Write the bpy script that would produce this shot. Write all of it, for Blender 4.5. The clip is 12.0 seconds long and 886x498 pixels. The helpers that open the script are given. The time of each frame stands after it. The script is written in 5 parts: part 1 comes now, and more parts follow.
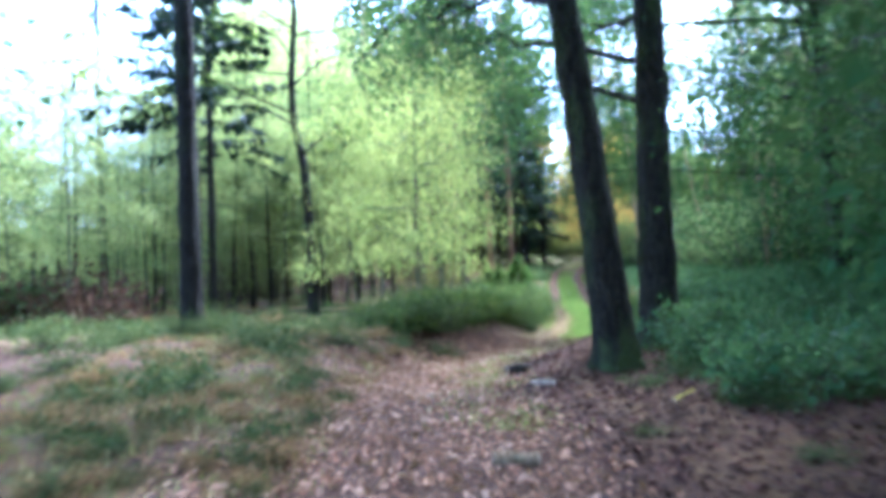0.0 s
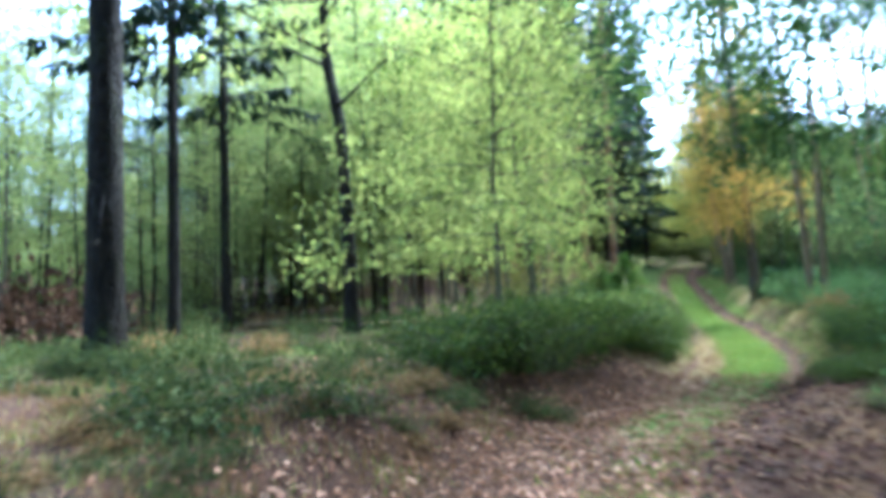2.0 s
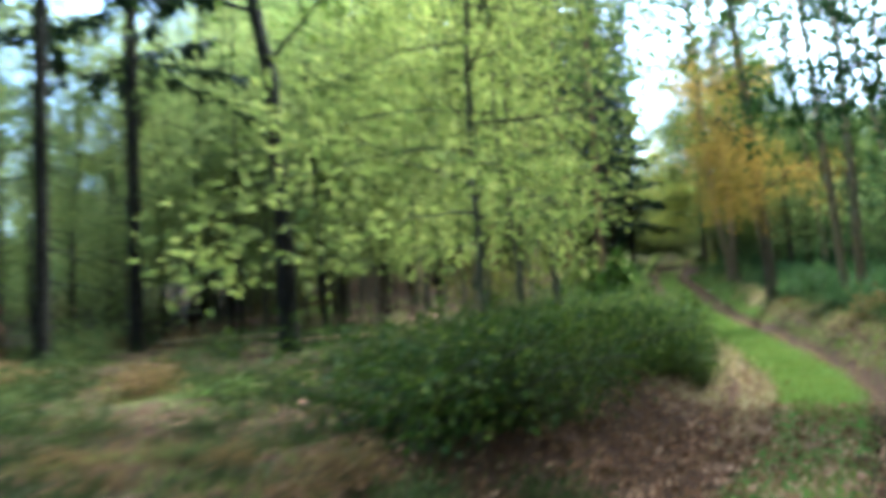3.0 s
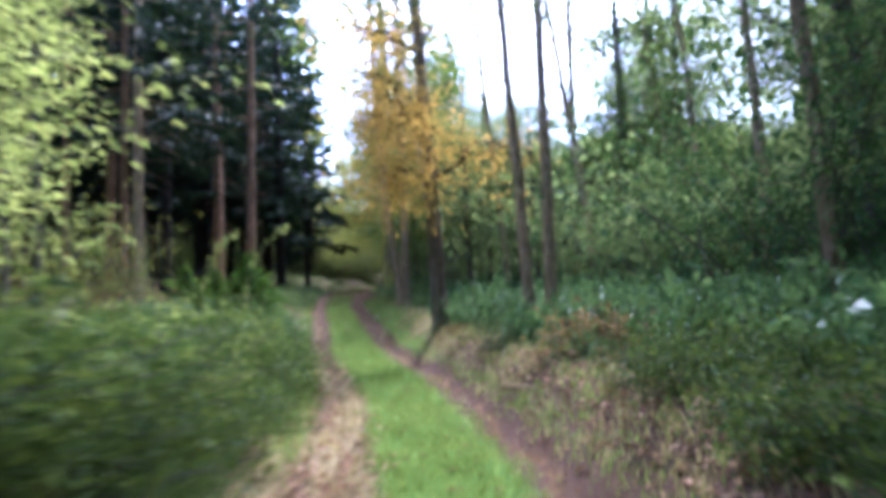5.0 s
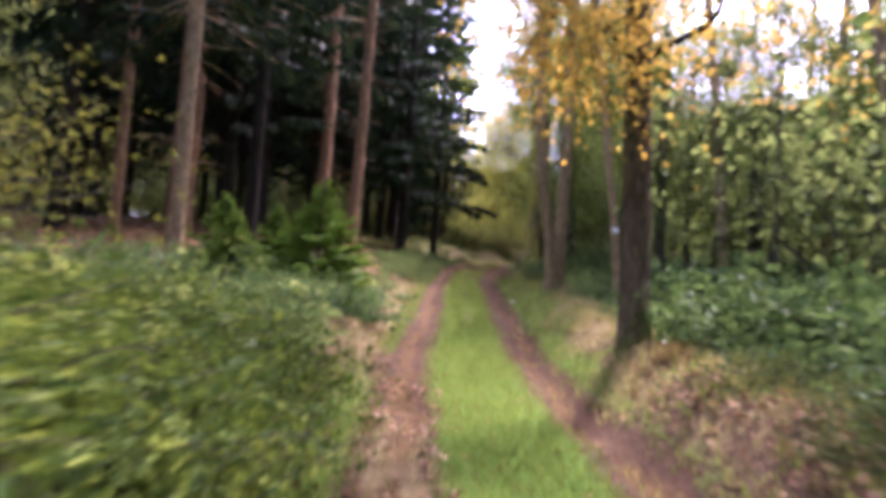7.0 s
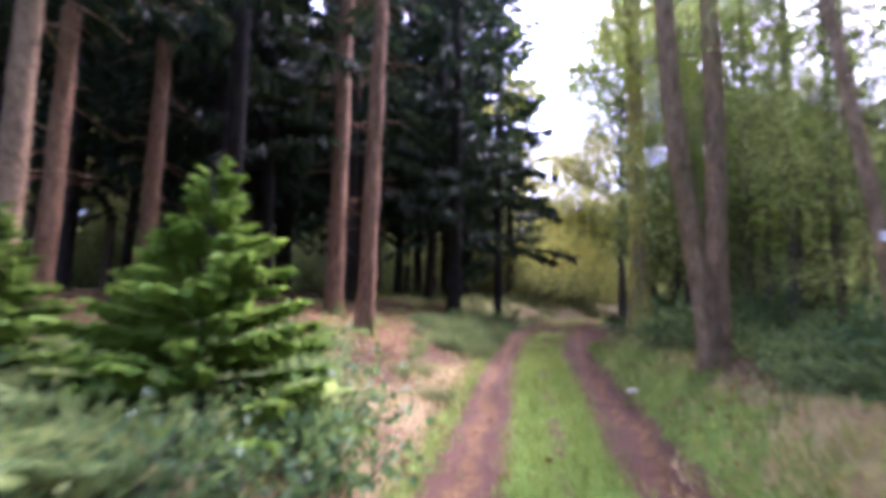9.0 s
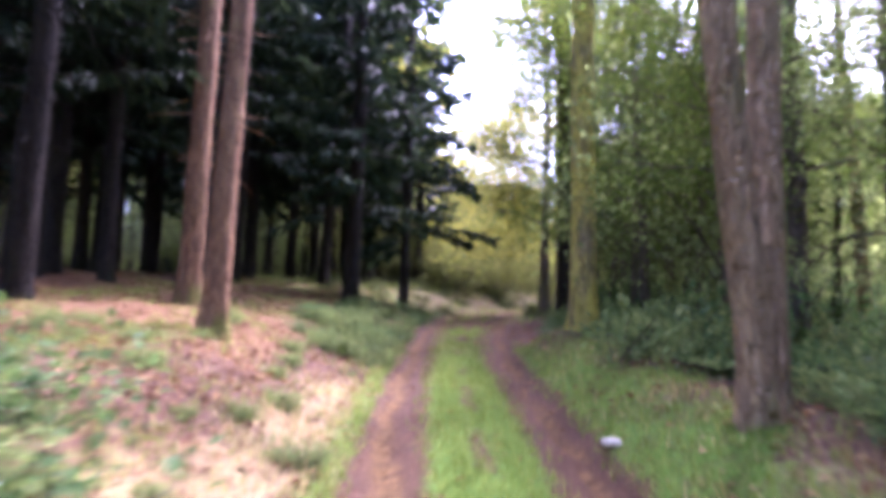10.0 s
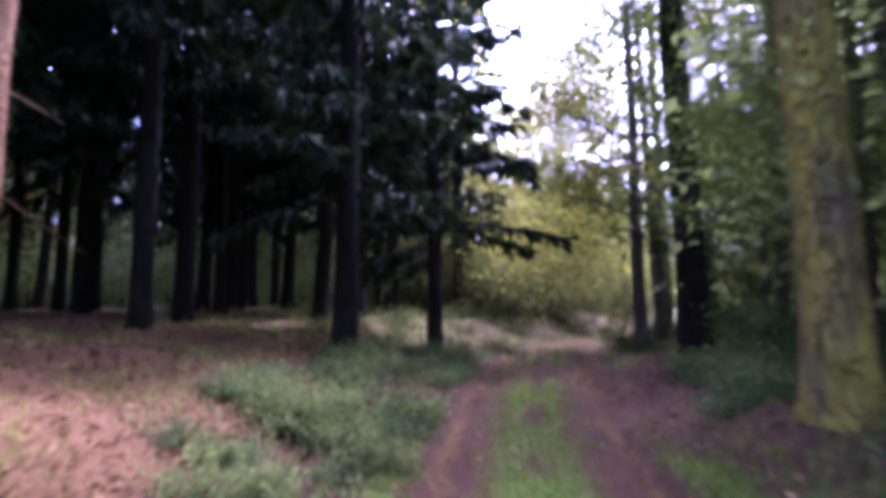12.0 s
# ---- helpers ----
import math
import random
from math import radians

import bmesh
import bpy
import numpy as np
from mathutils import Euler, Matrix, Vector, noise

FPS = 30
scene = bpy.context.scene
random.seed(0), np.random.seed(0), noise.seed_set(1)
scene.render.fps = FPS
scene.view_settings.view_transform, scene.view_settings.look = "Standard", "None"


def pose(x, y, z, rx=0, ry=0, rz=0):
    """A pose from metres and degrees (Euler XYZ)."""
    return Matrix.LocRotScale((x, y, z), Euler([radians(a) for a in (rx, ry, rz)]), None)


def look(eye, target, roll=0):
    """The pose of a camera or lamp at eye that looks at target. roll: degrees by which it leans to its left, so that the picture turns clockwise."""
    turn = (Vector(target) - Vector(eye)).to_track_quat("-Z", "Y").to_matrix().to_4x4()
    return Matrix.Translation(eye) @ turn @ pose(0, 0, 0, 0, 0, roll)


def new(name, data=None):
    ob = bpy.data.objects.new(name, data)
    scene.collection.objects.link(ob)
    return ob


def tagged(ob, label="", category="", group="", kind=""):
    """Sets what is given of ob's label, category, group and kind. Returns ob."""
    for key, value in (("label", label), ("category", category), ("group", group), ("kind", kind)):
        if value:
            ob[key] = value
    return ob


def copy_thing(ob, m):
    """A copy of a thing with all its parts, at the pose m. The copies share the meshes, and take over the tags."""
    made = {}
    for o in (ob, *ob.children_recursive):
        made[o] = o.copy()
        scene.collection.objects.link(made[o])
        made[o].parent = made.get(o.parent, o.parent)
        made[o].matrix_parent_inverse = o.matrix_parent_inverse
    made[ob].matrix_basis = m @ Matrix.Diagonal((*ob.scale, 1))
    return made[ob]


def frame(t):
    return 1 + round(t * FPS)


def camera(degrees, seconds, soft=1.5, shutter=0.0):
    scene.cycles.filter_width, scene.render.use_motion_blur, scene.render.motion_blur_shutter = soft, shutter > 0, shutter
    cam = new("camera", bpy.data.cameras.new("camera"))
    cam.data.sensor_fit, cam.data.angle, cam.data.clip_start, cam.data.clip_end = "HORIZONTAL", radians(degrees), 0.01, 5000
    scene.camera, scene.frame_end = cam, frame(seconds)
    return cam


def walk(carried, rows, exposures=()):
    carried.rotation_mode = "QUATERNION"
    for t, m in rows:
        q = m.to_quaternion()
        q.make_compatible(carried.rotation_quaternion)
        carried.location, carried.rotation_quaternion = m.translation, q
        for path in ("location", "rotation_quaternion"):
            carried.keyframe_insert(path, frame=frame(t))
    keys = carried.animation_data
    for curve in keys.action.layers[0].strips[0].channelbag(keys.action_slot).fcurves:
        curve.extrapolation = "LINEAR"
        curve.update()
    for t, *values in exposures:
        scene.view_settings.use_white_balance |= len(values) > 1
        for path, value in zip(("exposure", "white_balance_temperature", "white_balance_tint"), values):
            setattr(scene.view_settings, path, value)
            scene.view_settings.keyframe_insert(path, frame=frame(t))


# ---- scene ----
WALK = [
    (0.0, 0.029, 0.007, 1.128, 95.26, 3.28, 0.40),
    (0.5, 0.069, 1.452, 1.166, 95.85, 4.23, 0.37),
    (1.0, 0.106, 2.831, 1.313, 94.45, 3.77, 1.73),
    (1.5, -0.040, 4.298, 1.358, 95.14, 2.68, 3.54),
    (2.0, -0.135, 5.733, 1.414, 95.85, 2.59, 6.76),
    (2.5, -0.234, 7.200, 1.443, 95.74, 3.41, 8.48),
    (3.0, -0.294, 8.705, 1.584, 95.89, 3.66, 4.99),
    (3.5, -0.119, 10.254, 1.692, 95.37, 2.23, -3.36),
    (3.7, -0.003, 10.877, 1.695, 94.69, 2.46, -6.73),
    (5.3, 2.596, 15.572, 1.457, 97.46, 2.83, -17.55),
    (5.5, 2.777, 16.161, 1.518, 97.68, 1.19, -15.70),
    (6.0, 3.050, 17.634, 1.666, 97.36, -0.97, -11.24),
    (6.5, 3.294, 19.120, 1.803, 96.12, -2.82, -8.56),
    (6.7, 3.354, 19.759, 1.812, 94.88, -4.00, -7.25),
    (8.3, 4.096, 24.343, 1.995, 99.77, -0.39, -5.78),
    (8.5, 4.165, 24.965, 2.062, 99.49, -0.51, -3.98),
    (9.0, 4.284, 26.488, 2.317, 99.83, -1.00, -1.46),
    (9.5, 4.358, 28.001, 2.526, 98.61, -1.77, -3.58),
    (10.0, 4.563, 29.560, 2.719, 98.75, -1.48, -8.79),
    (10.5, 4.839, 31.057, 2.822, 100.57, -2.67, -8.98),
    (11.0, 5.069, 32.568, 3.089, 98.89, -0.53, -5.75),
    (11.5, 5.250, 34.007, 3.251, 99.98, -0.12, -6.15),
    (12.0, 5.413, 35.420, 3.473, 100.26, 0.69, -4.92),
]
cam = camera(61.37, 12.0, soft=5.4, shutter=0.8)
walk(cam, [(t, pose(*p)) for t, *p in WALK],
     [(0.0, 4.33, 4350, 16), (1.0, 3.85, 4600, 16), (2.0, 3.95, 4550, 6), (3.0, 3.5, 5000, -2), (3.7, 3.45, 4900, 8), (5.5, 3.78, 4700, 34), (6.0, 3.68, 5000, 42), (6.5, 3.98, 5500, 48), (8.5, 3.6, 6000, 34), (9.2, 4.45, 5100, 56), (10.0, 4.6, 5200, 54), (11.0, 4.15, 5300, 48), (12.0, 4.05, 4950, 64)])

# ---- world and sun ----
SUN_AZ, SUN_EL = 40.0, 56.0          # degrees to the right of +y, degrees up
world = bpy.data.worlds.new("sky")
scene.world = world
world.use_nodes = True
wn = world.node_tree
sky = wn.nodes.new("ShaderNodeTexSky")
sky.sky_type = "NISHITA"
sky.sun_disc = False
sky.sun_elevation, sky.sun_rotation = radians(SUN_EL), radians(SUN_AZ)
sky.air_density, sky.dust_density, sky.ozone_density = 1.0, 4.0, 1.0
wn.links.new(sky.outputs["Color"], wn.nodes["Background"].inputs["Color"])
wn.nodes["Background"].inputs["Strength"].default_value = 0.15
sun = new("sun", bpy.data.lights.new("sun", "SUN"))
sun.data.energy, sun.data.angle, sun.data.color = 2.2, radians(10), (1.0, 0.95, 0.85)
az, el = radians(SUN_AZ), radians(SUN_EL)
sun.matrix_world = look((math.sin(az) * math.cos(el) * 50, math.cos(az) * math.cos(el) * 50, math.sin(el) * 50), (0, 0, 0))


# ---- materials ----
class Mat:
    """A node material with short calls for the nodes."""

    def __init__(self, name):
        self.m = bpy.data.materials.new(name)
        self.m.use_nodes = True
        self.t = self.m.node_tree
        self.b = self.t.nodes["Principled BSDF"]
        self.out = self.t.nodes["Material Output"]

    def node(self, kind, **ins):
        n = self.t.nodes.new(kind)
        for k, v in ins.items():
            self.put(n.inputs[k.replace("_", " ")], v)
        return n

    def put(self, sock, v):
        if isinstance(v, bpy.types.NodeSocket):
            self.t.links.new(v, sock)
        else:
            sock.default_value = v

    def coord(self, scale=(1, 1, 1)):
        tc = self.t.nodes.new("ShaderNodeTexCoord")
        mp = self.node("ShaderNodeMapping", Scale=scale)
        self.t.links.new(tc.outputs["Object"], mp.inputs["Vector"])
        return mp.outputs["Vector"]

    def noise(self, scale, vec, detail=5.0, rough=0.6):
        return self.node("ShaderNodeTexNoise", Scale=scale, Vector=vec, Detail=detail, Roughness=rough).outputs["Fac"]

    def ramp(self, fac, stops):
        n = self.t.nodes.new("ShaderNodeValToRGB")
        while len(n.color_ramp.elements) < len(stops):
            n.color_ramp.elements.new(0.5)
        for e, (p, c) in zip(n.color_ramp.elements, stops):
            e.position, e.color = p, (*c, 1) if len(c) == 3 else c
        self.put(n.inputs["Fac"], fac)
        return n.outputs["Color"]

    def mix(self, fac, a, b, how="MIX"):
        n = self.t.nodes.new("ShaderNodeMix")
        n.data_type, n.blend_type = "RGBA", how
        self.put(n.inputs[0], fac)
        for s, v in ((n.inputs[6], a), (n.inputs[7], b)):
            self.put(s, (*v, 1) if isinstance(v, tuple) else v)
        return n.outputs[2]

    def math(self, op, a, b=0.0):
        n = self.t.nodes.new("ShaderNodeMath")
        n.operation = op
        self.put(n.inputs[0], a)
        self.put(n.inputs[1], b)
        return n.outputs[0]

    def bump(self, h, strength=0.6, dist=0.02):
        n = self.node("ShaderNodeBump", Strength=strength, Distance=dist, Height=h)
        self.t.links.new(n.outputs["Normal"], self.b.inputs["Normal"])

    def base(self, col, rough=0.9):
        self.put(self.b.inputs["Base Color"], col)
        self.put(self.b.inputs["Roughness"], rough)
        self.b.inputs["Specular IOR Level"].default_value = 0.1
        return self.m


def bark(name, dark, light, stretch=0.25, moss=0.0, mosscol=(0.10, 0.12, 0.02), scale=14.0, cracks=0.0, foot=0.0):
    m = Mat(name)
    v = m.coord((1, 1, stretch))
    n1 = m.noise(scale, v, 6, 0.65)
    n2 = m.noise(2.2, m.coord((1, 1, 0.6)), 3)
    col = m.ramp(n1, [(0.32, dark), (0.5, tuple((a + b) / 2 for a, b in zip(dark, light))), (0.72, light)])
    col = m.mix(m.ramp(n2, [(0.35, (0, 0, 0)), (0.7, (0.55, 0.55, 0.55))]), col, tuple(c * 0.55 for c in light))
    if moss:
        n3 = m.noise(3.0, m.coord((1, 1, 0.35)), 5)
        col = m.mix(m.ramp(n3, [(0.62 - 0.35 * moss, (0, 0, 0)), (0.78 - 0.3 * moss, (1, 1, 1))]), col, mosscol)
    spots = m.noise(4.5, m.coord((1, 1, 0.7)), 4, 0.7)
    col = m.mix(m.ramp(spots, [(0.60, (0, 0, 0)), (0.72, (0.8, 0.8, 0.8))]), col, tuple(c * 0.5 for c in dark))
    h = n1
    if cracks:
        w = m.node("ShaderNodeVectorMath", **{"Vector": m.coord((1, 1, 0.11))})
        wob = m.t.nodes.new("ShaderNodeTexNoise")
        wob.inputs["Scale"].default_value = 6.0
        m.t.links.new(m.coord(), wob.inputs["Vector"])
        sc = m.node("ShaderNodeVectorMath", Vector=wob.outputs["Color"])
        sc.operation = "SCALE"
        sc.inputs["Scale"].default_value = 0.12
        m.t.links.new(sc.outputs[0], w.inputs[1])
        vor = m.node("ShaderNodeTexVoronoi", Vector=w.outputs[0], Scale=22.0)
        vor.feature = "DISTANCE_TO_EDGE"
        plate = m.ramp(vor.outputs["Distance"], [(0.0, (0, 0, 0)), (0.16, (1, 1, 1))])
        col = m.mix(m.math("MULTIPLY", m.math("SUBTRACT", 1.0, plate), cracks), col, tuple(c * 0.4 for c in dark))
        h = m.math("ADD", n1, m.math("MULTIPLY", plate, 0.8))
    if foot:
        sep = m.node("ShaderNodeSeparateXYZ", Vector=m.coord())
        f = m.math("ADD", m.math("SUBTRACT", foot, m.math("MULTIPLY", sep.outputs["Z"], 1.1)), m.math("MULTIPLY", m.math("SUBTRACT", m.noise(5.0, m.coord((1, 1, 0.5)), 5), 0.5), 1.8))
        col = m.mix(m.ramp(f, [(0.3, (0, 0, 0)), (0.6, (0.9, 0.9, 0.9))]), col, mosscol)
    m.bump(h, 1.0, 0.04)
    return m.base(col, 0.92)


def leafy(name, cols, trans=0.45, rough=0.7, noise_scale=0.6, tint=(0.29, 0.33, 0.07), gloss=0.05):
    """Leaves: colour by island and by a slow noise; part of the light goes through."""
    m = Mat(name)
    g = m.t.nodes.new("ShaderNodeNewGeometry")
    stops = [(i / max(1, len(cols) - 1), c) for i, c in enumerate(cols)]
    isl = g.outputs["Random Per Island"]
    slow = m.noise(noise_scale, m.coord(), 2)
    f = m.math("ADD", m.math("MULTIPLY", isl, 0.6), m.math("MULTIPLY", m.math("SUBTRACT", slow, 0.28), 0.9))
    col = m.ramp(f, stops)
    oi = m.t.nodes.new("ShaderNodeObjectInfo")
    hsv = m.node("ShaderNodeHueSaturation", Color=col, Value=m.math("ADD", 0.82, m.math("MULTIPLY", oi.outputs["Random"], 0.36)))
    col = hsv.outputs["Color"]
    m.base(col, rough)
    m.b.inputs["Specular IOR Level"].default_value = gloss
    tr = m.node("ShaderNodeBsdfTranslucent", Color=m.mix(0.35, col, tint))
    mx = m.node("ShaderNodeMixShader", Fac=trans)
    m.t.links.new(m.b.outputs[0], mx.inputs[1])
    m.t.links.new(tr.outputs[0], mx.inputs[2])
    m.t.links.new(mx.outputs[0], m.out.inputs["Surface"])
    return m.m


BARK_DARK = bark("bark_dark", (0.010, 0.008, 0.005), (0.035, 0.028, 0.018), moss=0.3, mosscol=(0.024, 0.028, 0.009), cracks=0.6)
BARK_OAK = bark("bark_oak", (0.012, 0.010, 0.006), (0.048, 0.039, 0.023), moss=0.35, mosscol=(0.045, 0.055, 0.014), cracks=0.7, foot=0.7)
BARK_GREY = bark("bark_grey", (0.045, 0.036, 0.026), (0.17, 0.135, 0.095), moss=0.3, mosscol=(0.08, 0.10, 0.03), cracks=0.5)
BARK_MAPLE = bark("bark_maple", (0.055, 0.040, 0.024), (0.22, 0.165, 0.105), moss=0.3, mosscol=(0.10, 0.11, 0.03), cracks=0.4, foot=0.5)
BARK_PINE = bark("bark_pine", (0.10, 0.052, 0.024), (0.36, 0.21, 0.10), stretch=0.3, moss=0.12, mosscol=(0.16, 0.16, 0.03), cracks=0.5, foot=0.5)
BARK_PALE = bark("bark_pale", (0.14, 0.085, 0.038), (0.45, 0.31, 0.16), stretch=0.4, moss=0.2, mosscol=(0.12, 0.13, 0.04), cracks=0.22)
BARK_MOSS = bark("bark_moss", (0.10, 0.075, 0.035), (0.38, 0.30, 0.13), moss=0.75, mosscol=(0.45, 0.38, 0.06), cracks=0.6, foot=0.5)
BARK_STEM = bark("bark_stem", (0.03, 0.028, 0.018), (0.11, 0.10, 0.06), moss=0.2, scale=30)
CUT_WOOD = bark("cut_wood", (0.26, 0.19, 0.12), (0.55, 0.44, 0.30), stretch=0.2, scale=25)
# paler than real foliage: the haze over the thicket is in this colour
LEAF_LIGHT = leafy("leaf_light", [(0.10, 0.14, 0.035), (0.26, 0.29, 0.085), (0.46, 0.46, 0.18)], 0.55, noise_scale=0.9)
LEAF_SAP = leafy("leaf_sapling", [(0.07, 0.115, 0.025), (0.19, 0.23, 0.05), (0.40, 0.39, 0.115)], 0.5, noise_scale=1.1, tint=(0.28, 0.30, 0.06))
LEAF_SOFT = leafy("leaf_soft", [(0.06, 0.10, 0.028), (0.13, 0.18, 0.058), (0.26, 0.30, 0.105)], 0.5)
LEAF_OLIVE = leafy("leaf_olive", [(0.030, 0.045, 0.008), (0.085, 0.095, 0.014), (0.22, 0.20, 0.03)], 0.42, tint=(0.16, 0.16, 0.03))
LEAF_BEND = leafy("leaf_bend", [(0.045, 0.065, 0.016), (0.11, 0.13, 0.03), (0.21, 0.21, 0.05)], 0.45, tint=(0.18, 0.19, 0.05))
LEAF_YELLOW = leafy("leaf_yellow", [(0.11, 0.13, 0.018), (0.27, 0.26, 0.032), (0.48, 0.41, 0.055)], 0.5)
LEAF_MID = leafy("leaf_mid", [(0.024, 0.055, 0.008), (0.052, 0.092, 0.013), (0.125, 0.155, 0.022)], 0.42, tint=(0.16, 0.19, 0.03))
LEAF_DARK = leafy("leaf_dark", [(0.018, 0.05, 0.014), (0.035, 0.08, 0.02), (0.07, 0.12, 0.03)], 0.35, tint=(0.13, 0.17, 0.035))
LEAF_GOLD = leafy("leaf_gold", [(0.20, 0.20, 0.03), (0.45, 0.30, 0.05), (0.62, 0.32, 0.05)], 0.5, tint=(0.46, 0.29, 0.05))
LEAF_BRAMBLE = leafy("leaf_bramble", [(0.006, 0.020, 0.004), (0.038, 0.072, 0.011), (0.20, 0.23, 0.03)], 0.3, 0.55, 1.4, tint=(0.12, 0.16, 0.02), gloss=0.06)
LEAF_LOW = leafy("leaf_low", [(0.016, 0.034, 0.009), (0.048, 0.070, 0.018), (0.15, 0.155, 0.045)], 0.3, 0.6, 1.2, tint=(0.12, 0.13, 0.03))
LEAF_FERN = leafy("leaf_fern", [(0.09, 0.16, 0.045), (0.19, 0.27, 0.075), (0.38, 0.39, 0.14)], 0.5)
LEAF_NETTLE = leafy("leaf_nettle", [(0.024, 0.065, 0.016), (0.05, 0.105, 0.028), (0.11, 0.17, 0.05)], 0.4, 0.42, tint=(0.15, 0.2, 0.05), gloss=0.1)
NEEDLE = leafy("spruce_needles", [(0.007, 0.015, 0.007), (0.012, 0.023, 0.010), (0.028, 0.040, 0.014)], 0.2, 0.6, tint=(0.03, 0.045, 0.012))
NEEDLE_YOUNG = leafy("young_spruce_needles", [(0.05, 0.11, 0.013), (0.11, 0.195, 0.024), (0.23, 0.32, 0.044)], 0.35, 0.6, tint=(0.12, 0.16, 0.02))
LEAF_WEED = leafy("leaf_weed", [(0.04, 0.085, 0.022), (0.11, 0.16, 0.045), (0.27, 0.30, 0.10)], 0.4, tint=(0.2, 0.23, 0.06))
GRASS = leafy("grass_blades", [(0.085, 0.14, 0.018), (0.16, 0.235, 0.03), (0.31, 0.33, 0.085)], 0.4, 0.6, 0.9)
STRAW = leafy("dry_grass", [(0.20, 0.17, 0.06), (0.42, 0.32, 0.13), (0.55, 0.44, 0.22)], 0.3, 0.7, 0.9)
DEAD = leafy("dead_bracken", [(0.06, 0.028, 0.012), (0.17, 0.085, 0.036), (0.36, 0.21, 0.10)], 0.3, 0.7, 0.9)
BRUSH = leafy("dead_brushwood", [(0.025, 0.014, 0.008), (0.07, 0.038, 0.02), (0.17, 0.10, 0.055)], 0.15, 0.8, 0.9, tint=(0.08, 0.05, 0.03))
FALLEN = leafy("fallen_leaves", [(0.08, 0.034, 0.018), (0.24, 0.115, 0.06), (0.66, 0.42, 0.26)], 0.15, 0.6, 1.5)

# damp leaves, with the shade under the oaks put into their colour
FALLEN_DAMP_SHADED = leafy("damp_shaded_fallen_leaves", [(0.012, 0.005, 0.003), (0.042, 0.016, 0.010), (0.19, 0.085, 0.055)], 0.1, 0.55, 1.5, tint=(0.1, 0.04, 0.02))
FALLEN_PINE = leafy("pine_litter", [(0.05, 0.024, 0.010), (0.15, 0.078, 0.030), (0.36, 0.24, 0.11)], 0.12, 0.7, 1.5, tint=(0.2, 0.1, 0.04))


def ground_material():
    m = Mat("forest_floor")
    v = m.coord()
    fine, mid, slow = m.noise(42, v, 6, 0.7), m.noise(7, v, 5), m.noise(0.9, v, 3)
    litter = m.ramp(fine, [(0.30, (0.022, 0.012, 0.006)), (0.5, (0.085, 0.043, 0.021)), (0.68, (0.18, 0.10, 0.053)), (0.8, (0.33, 0.21, 0.12))])
    litter = m.mix(m.ramp(mid, [(0.4, (0, 0, 0)), (0.7, (0.5, 0.5, 0.5))]), litter, (0.07, 0.045, 0.03))
    grass = m.ramp(fine, [(0.3, (0.045, 0.09, 0.012)), (0.55, (0.11, 0.20, 0.022)), (0.75, (0.22, 0.29, 0.05))])
    mud = m.ramp(m.noise(11, v, 6, 0.7), [(0.3, (0.040, 0.021, 0.007)), (0.55, (0.135, 0.077, 0.027)), (0.78, (0.29, 0.185, 0.075))])
    needles = m.ramp(fine, [(0.3, (0.045, 0.022, 0.008)), (0.55, (0.125, 0.066, 0.026)), (0.75, (0.23, 0.145, 0.066))])
    straw = m.ramp(fine, [(0.3, (0.10, 0.075, 0.03)), (0.55, (0.26, 0.19, 0.085)), (0.75, (0.42, 0.33, 0.17))])
    at = m.t.nodes.new("ShaderNodeAttribute")
    at.attribute_name = "cover"
    sep = m.t.nodes.new("ShaderNodeSeparateColor")
    m.t.links.new(at.outputs["Color"], sep.inputs[0])
    ragged = m.math("MULTIPLY", m.math("SUBTRACT", m.math("ADD", m.math("MULTIPLY", mid, 0.6), m.math("MULTIPLY", fine, 0.4)), 0.5), 1.6)

    def mask(s):
        a = m.math("ADD", s, ragged)
        return m.ramp(a, [(0.35, (0, 0, 0)), (0.65, (1, 1, 1))])

    col = m.mix(mask(sep.outputs["Blue"]), litter, needles)
    col = m.mix(mask(at.outputs["Alpha"]), col, straw)
    col = m.mix(mask(sep.outputs["Red"]), col, grass)
    col = m.mix(mask(sep.outputs["Green"]), col, mud)
    col = m.mix(0.35, col, m.ramp(slow, [(0.3, (0.25, 0.25, 0.25)), (0.7, (0.9, 0.9, 0.9))]), "MULTIPLY")
    m.bump(m.math("ADD", fine, m.math("MULTIPLY", mid, 1.5)), 0.8, 0.04)
    return m.base(col, 0.95)


FLOOR = ground_material()
STONE = bark("pale_stone", (0.30, 0.27, 0.20), (0.56, 0.51, 0.40), stretch=1, scale=18)
WHITE = Mat("white_tag").base((0.85, 0.85, 0.83, 1), 0.5)


# ---- the lie of the land ----
LINE_Y = np.array([-60, -30, 0, 5, 8.7, 11, 13, 15.6, 17.6, 19.1, 24.3, 28, 31, 35.4, 38, 41.2, 44, 47.3, 50.5, 56, 64, 80, 400.0])
LINE_X = np.array([0.3, 0.3, 0.3, 0.25, 0.1, 0.27, 1.08, 2.36, 3.12, 3.56, 4.45, 4.72, 5.15, 5.75, 6.1, 6.57, 7.2, 8.05, 9.1, 12, 18, 34, 160.0])
RISE_Y = np.array([-400, -60, -20, -8, 0, 5, 10, 15.5, 19, 24, 28, 31, 35, 40, 47, 60, 90, 400.0])
RISE_Z = np.array([-4.0, -1.6, -0.6, -0.3, -0.07, 0.15, 0.40, 0.42, 0.62, 0.88, 1.28, 1.6, 2.13, 2.78, 3.75, 5.2, 7.6, 12.0])
_y = np.arange(-400, 400.01, 0.25)
_k = np.hanning(17)
_k /= _k.sum()
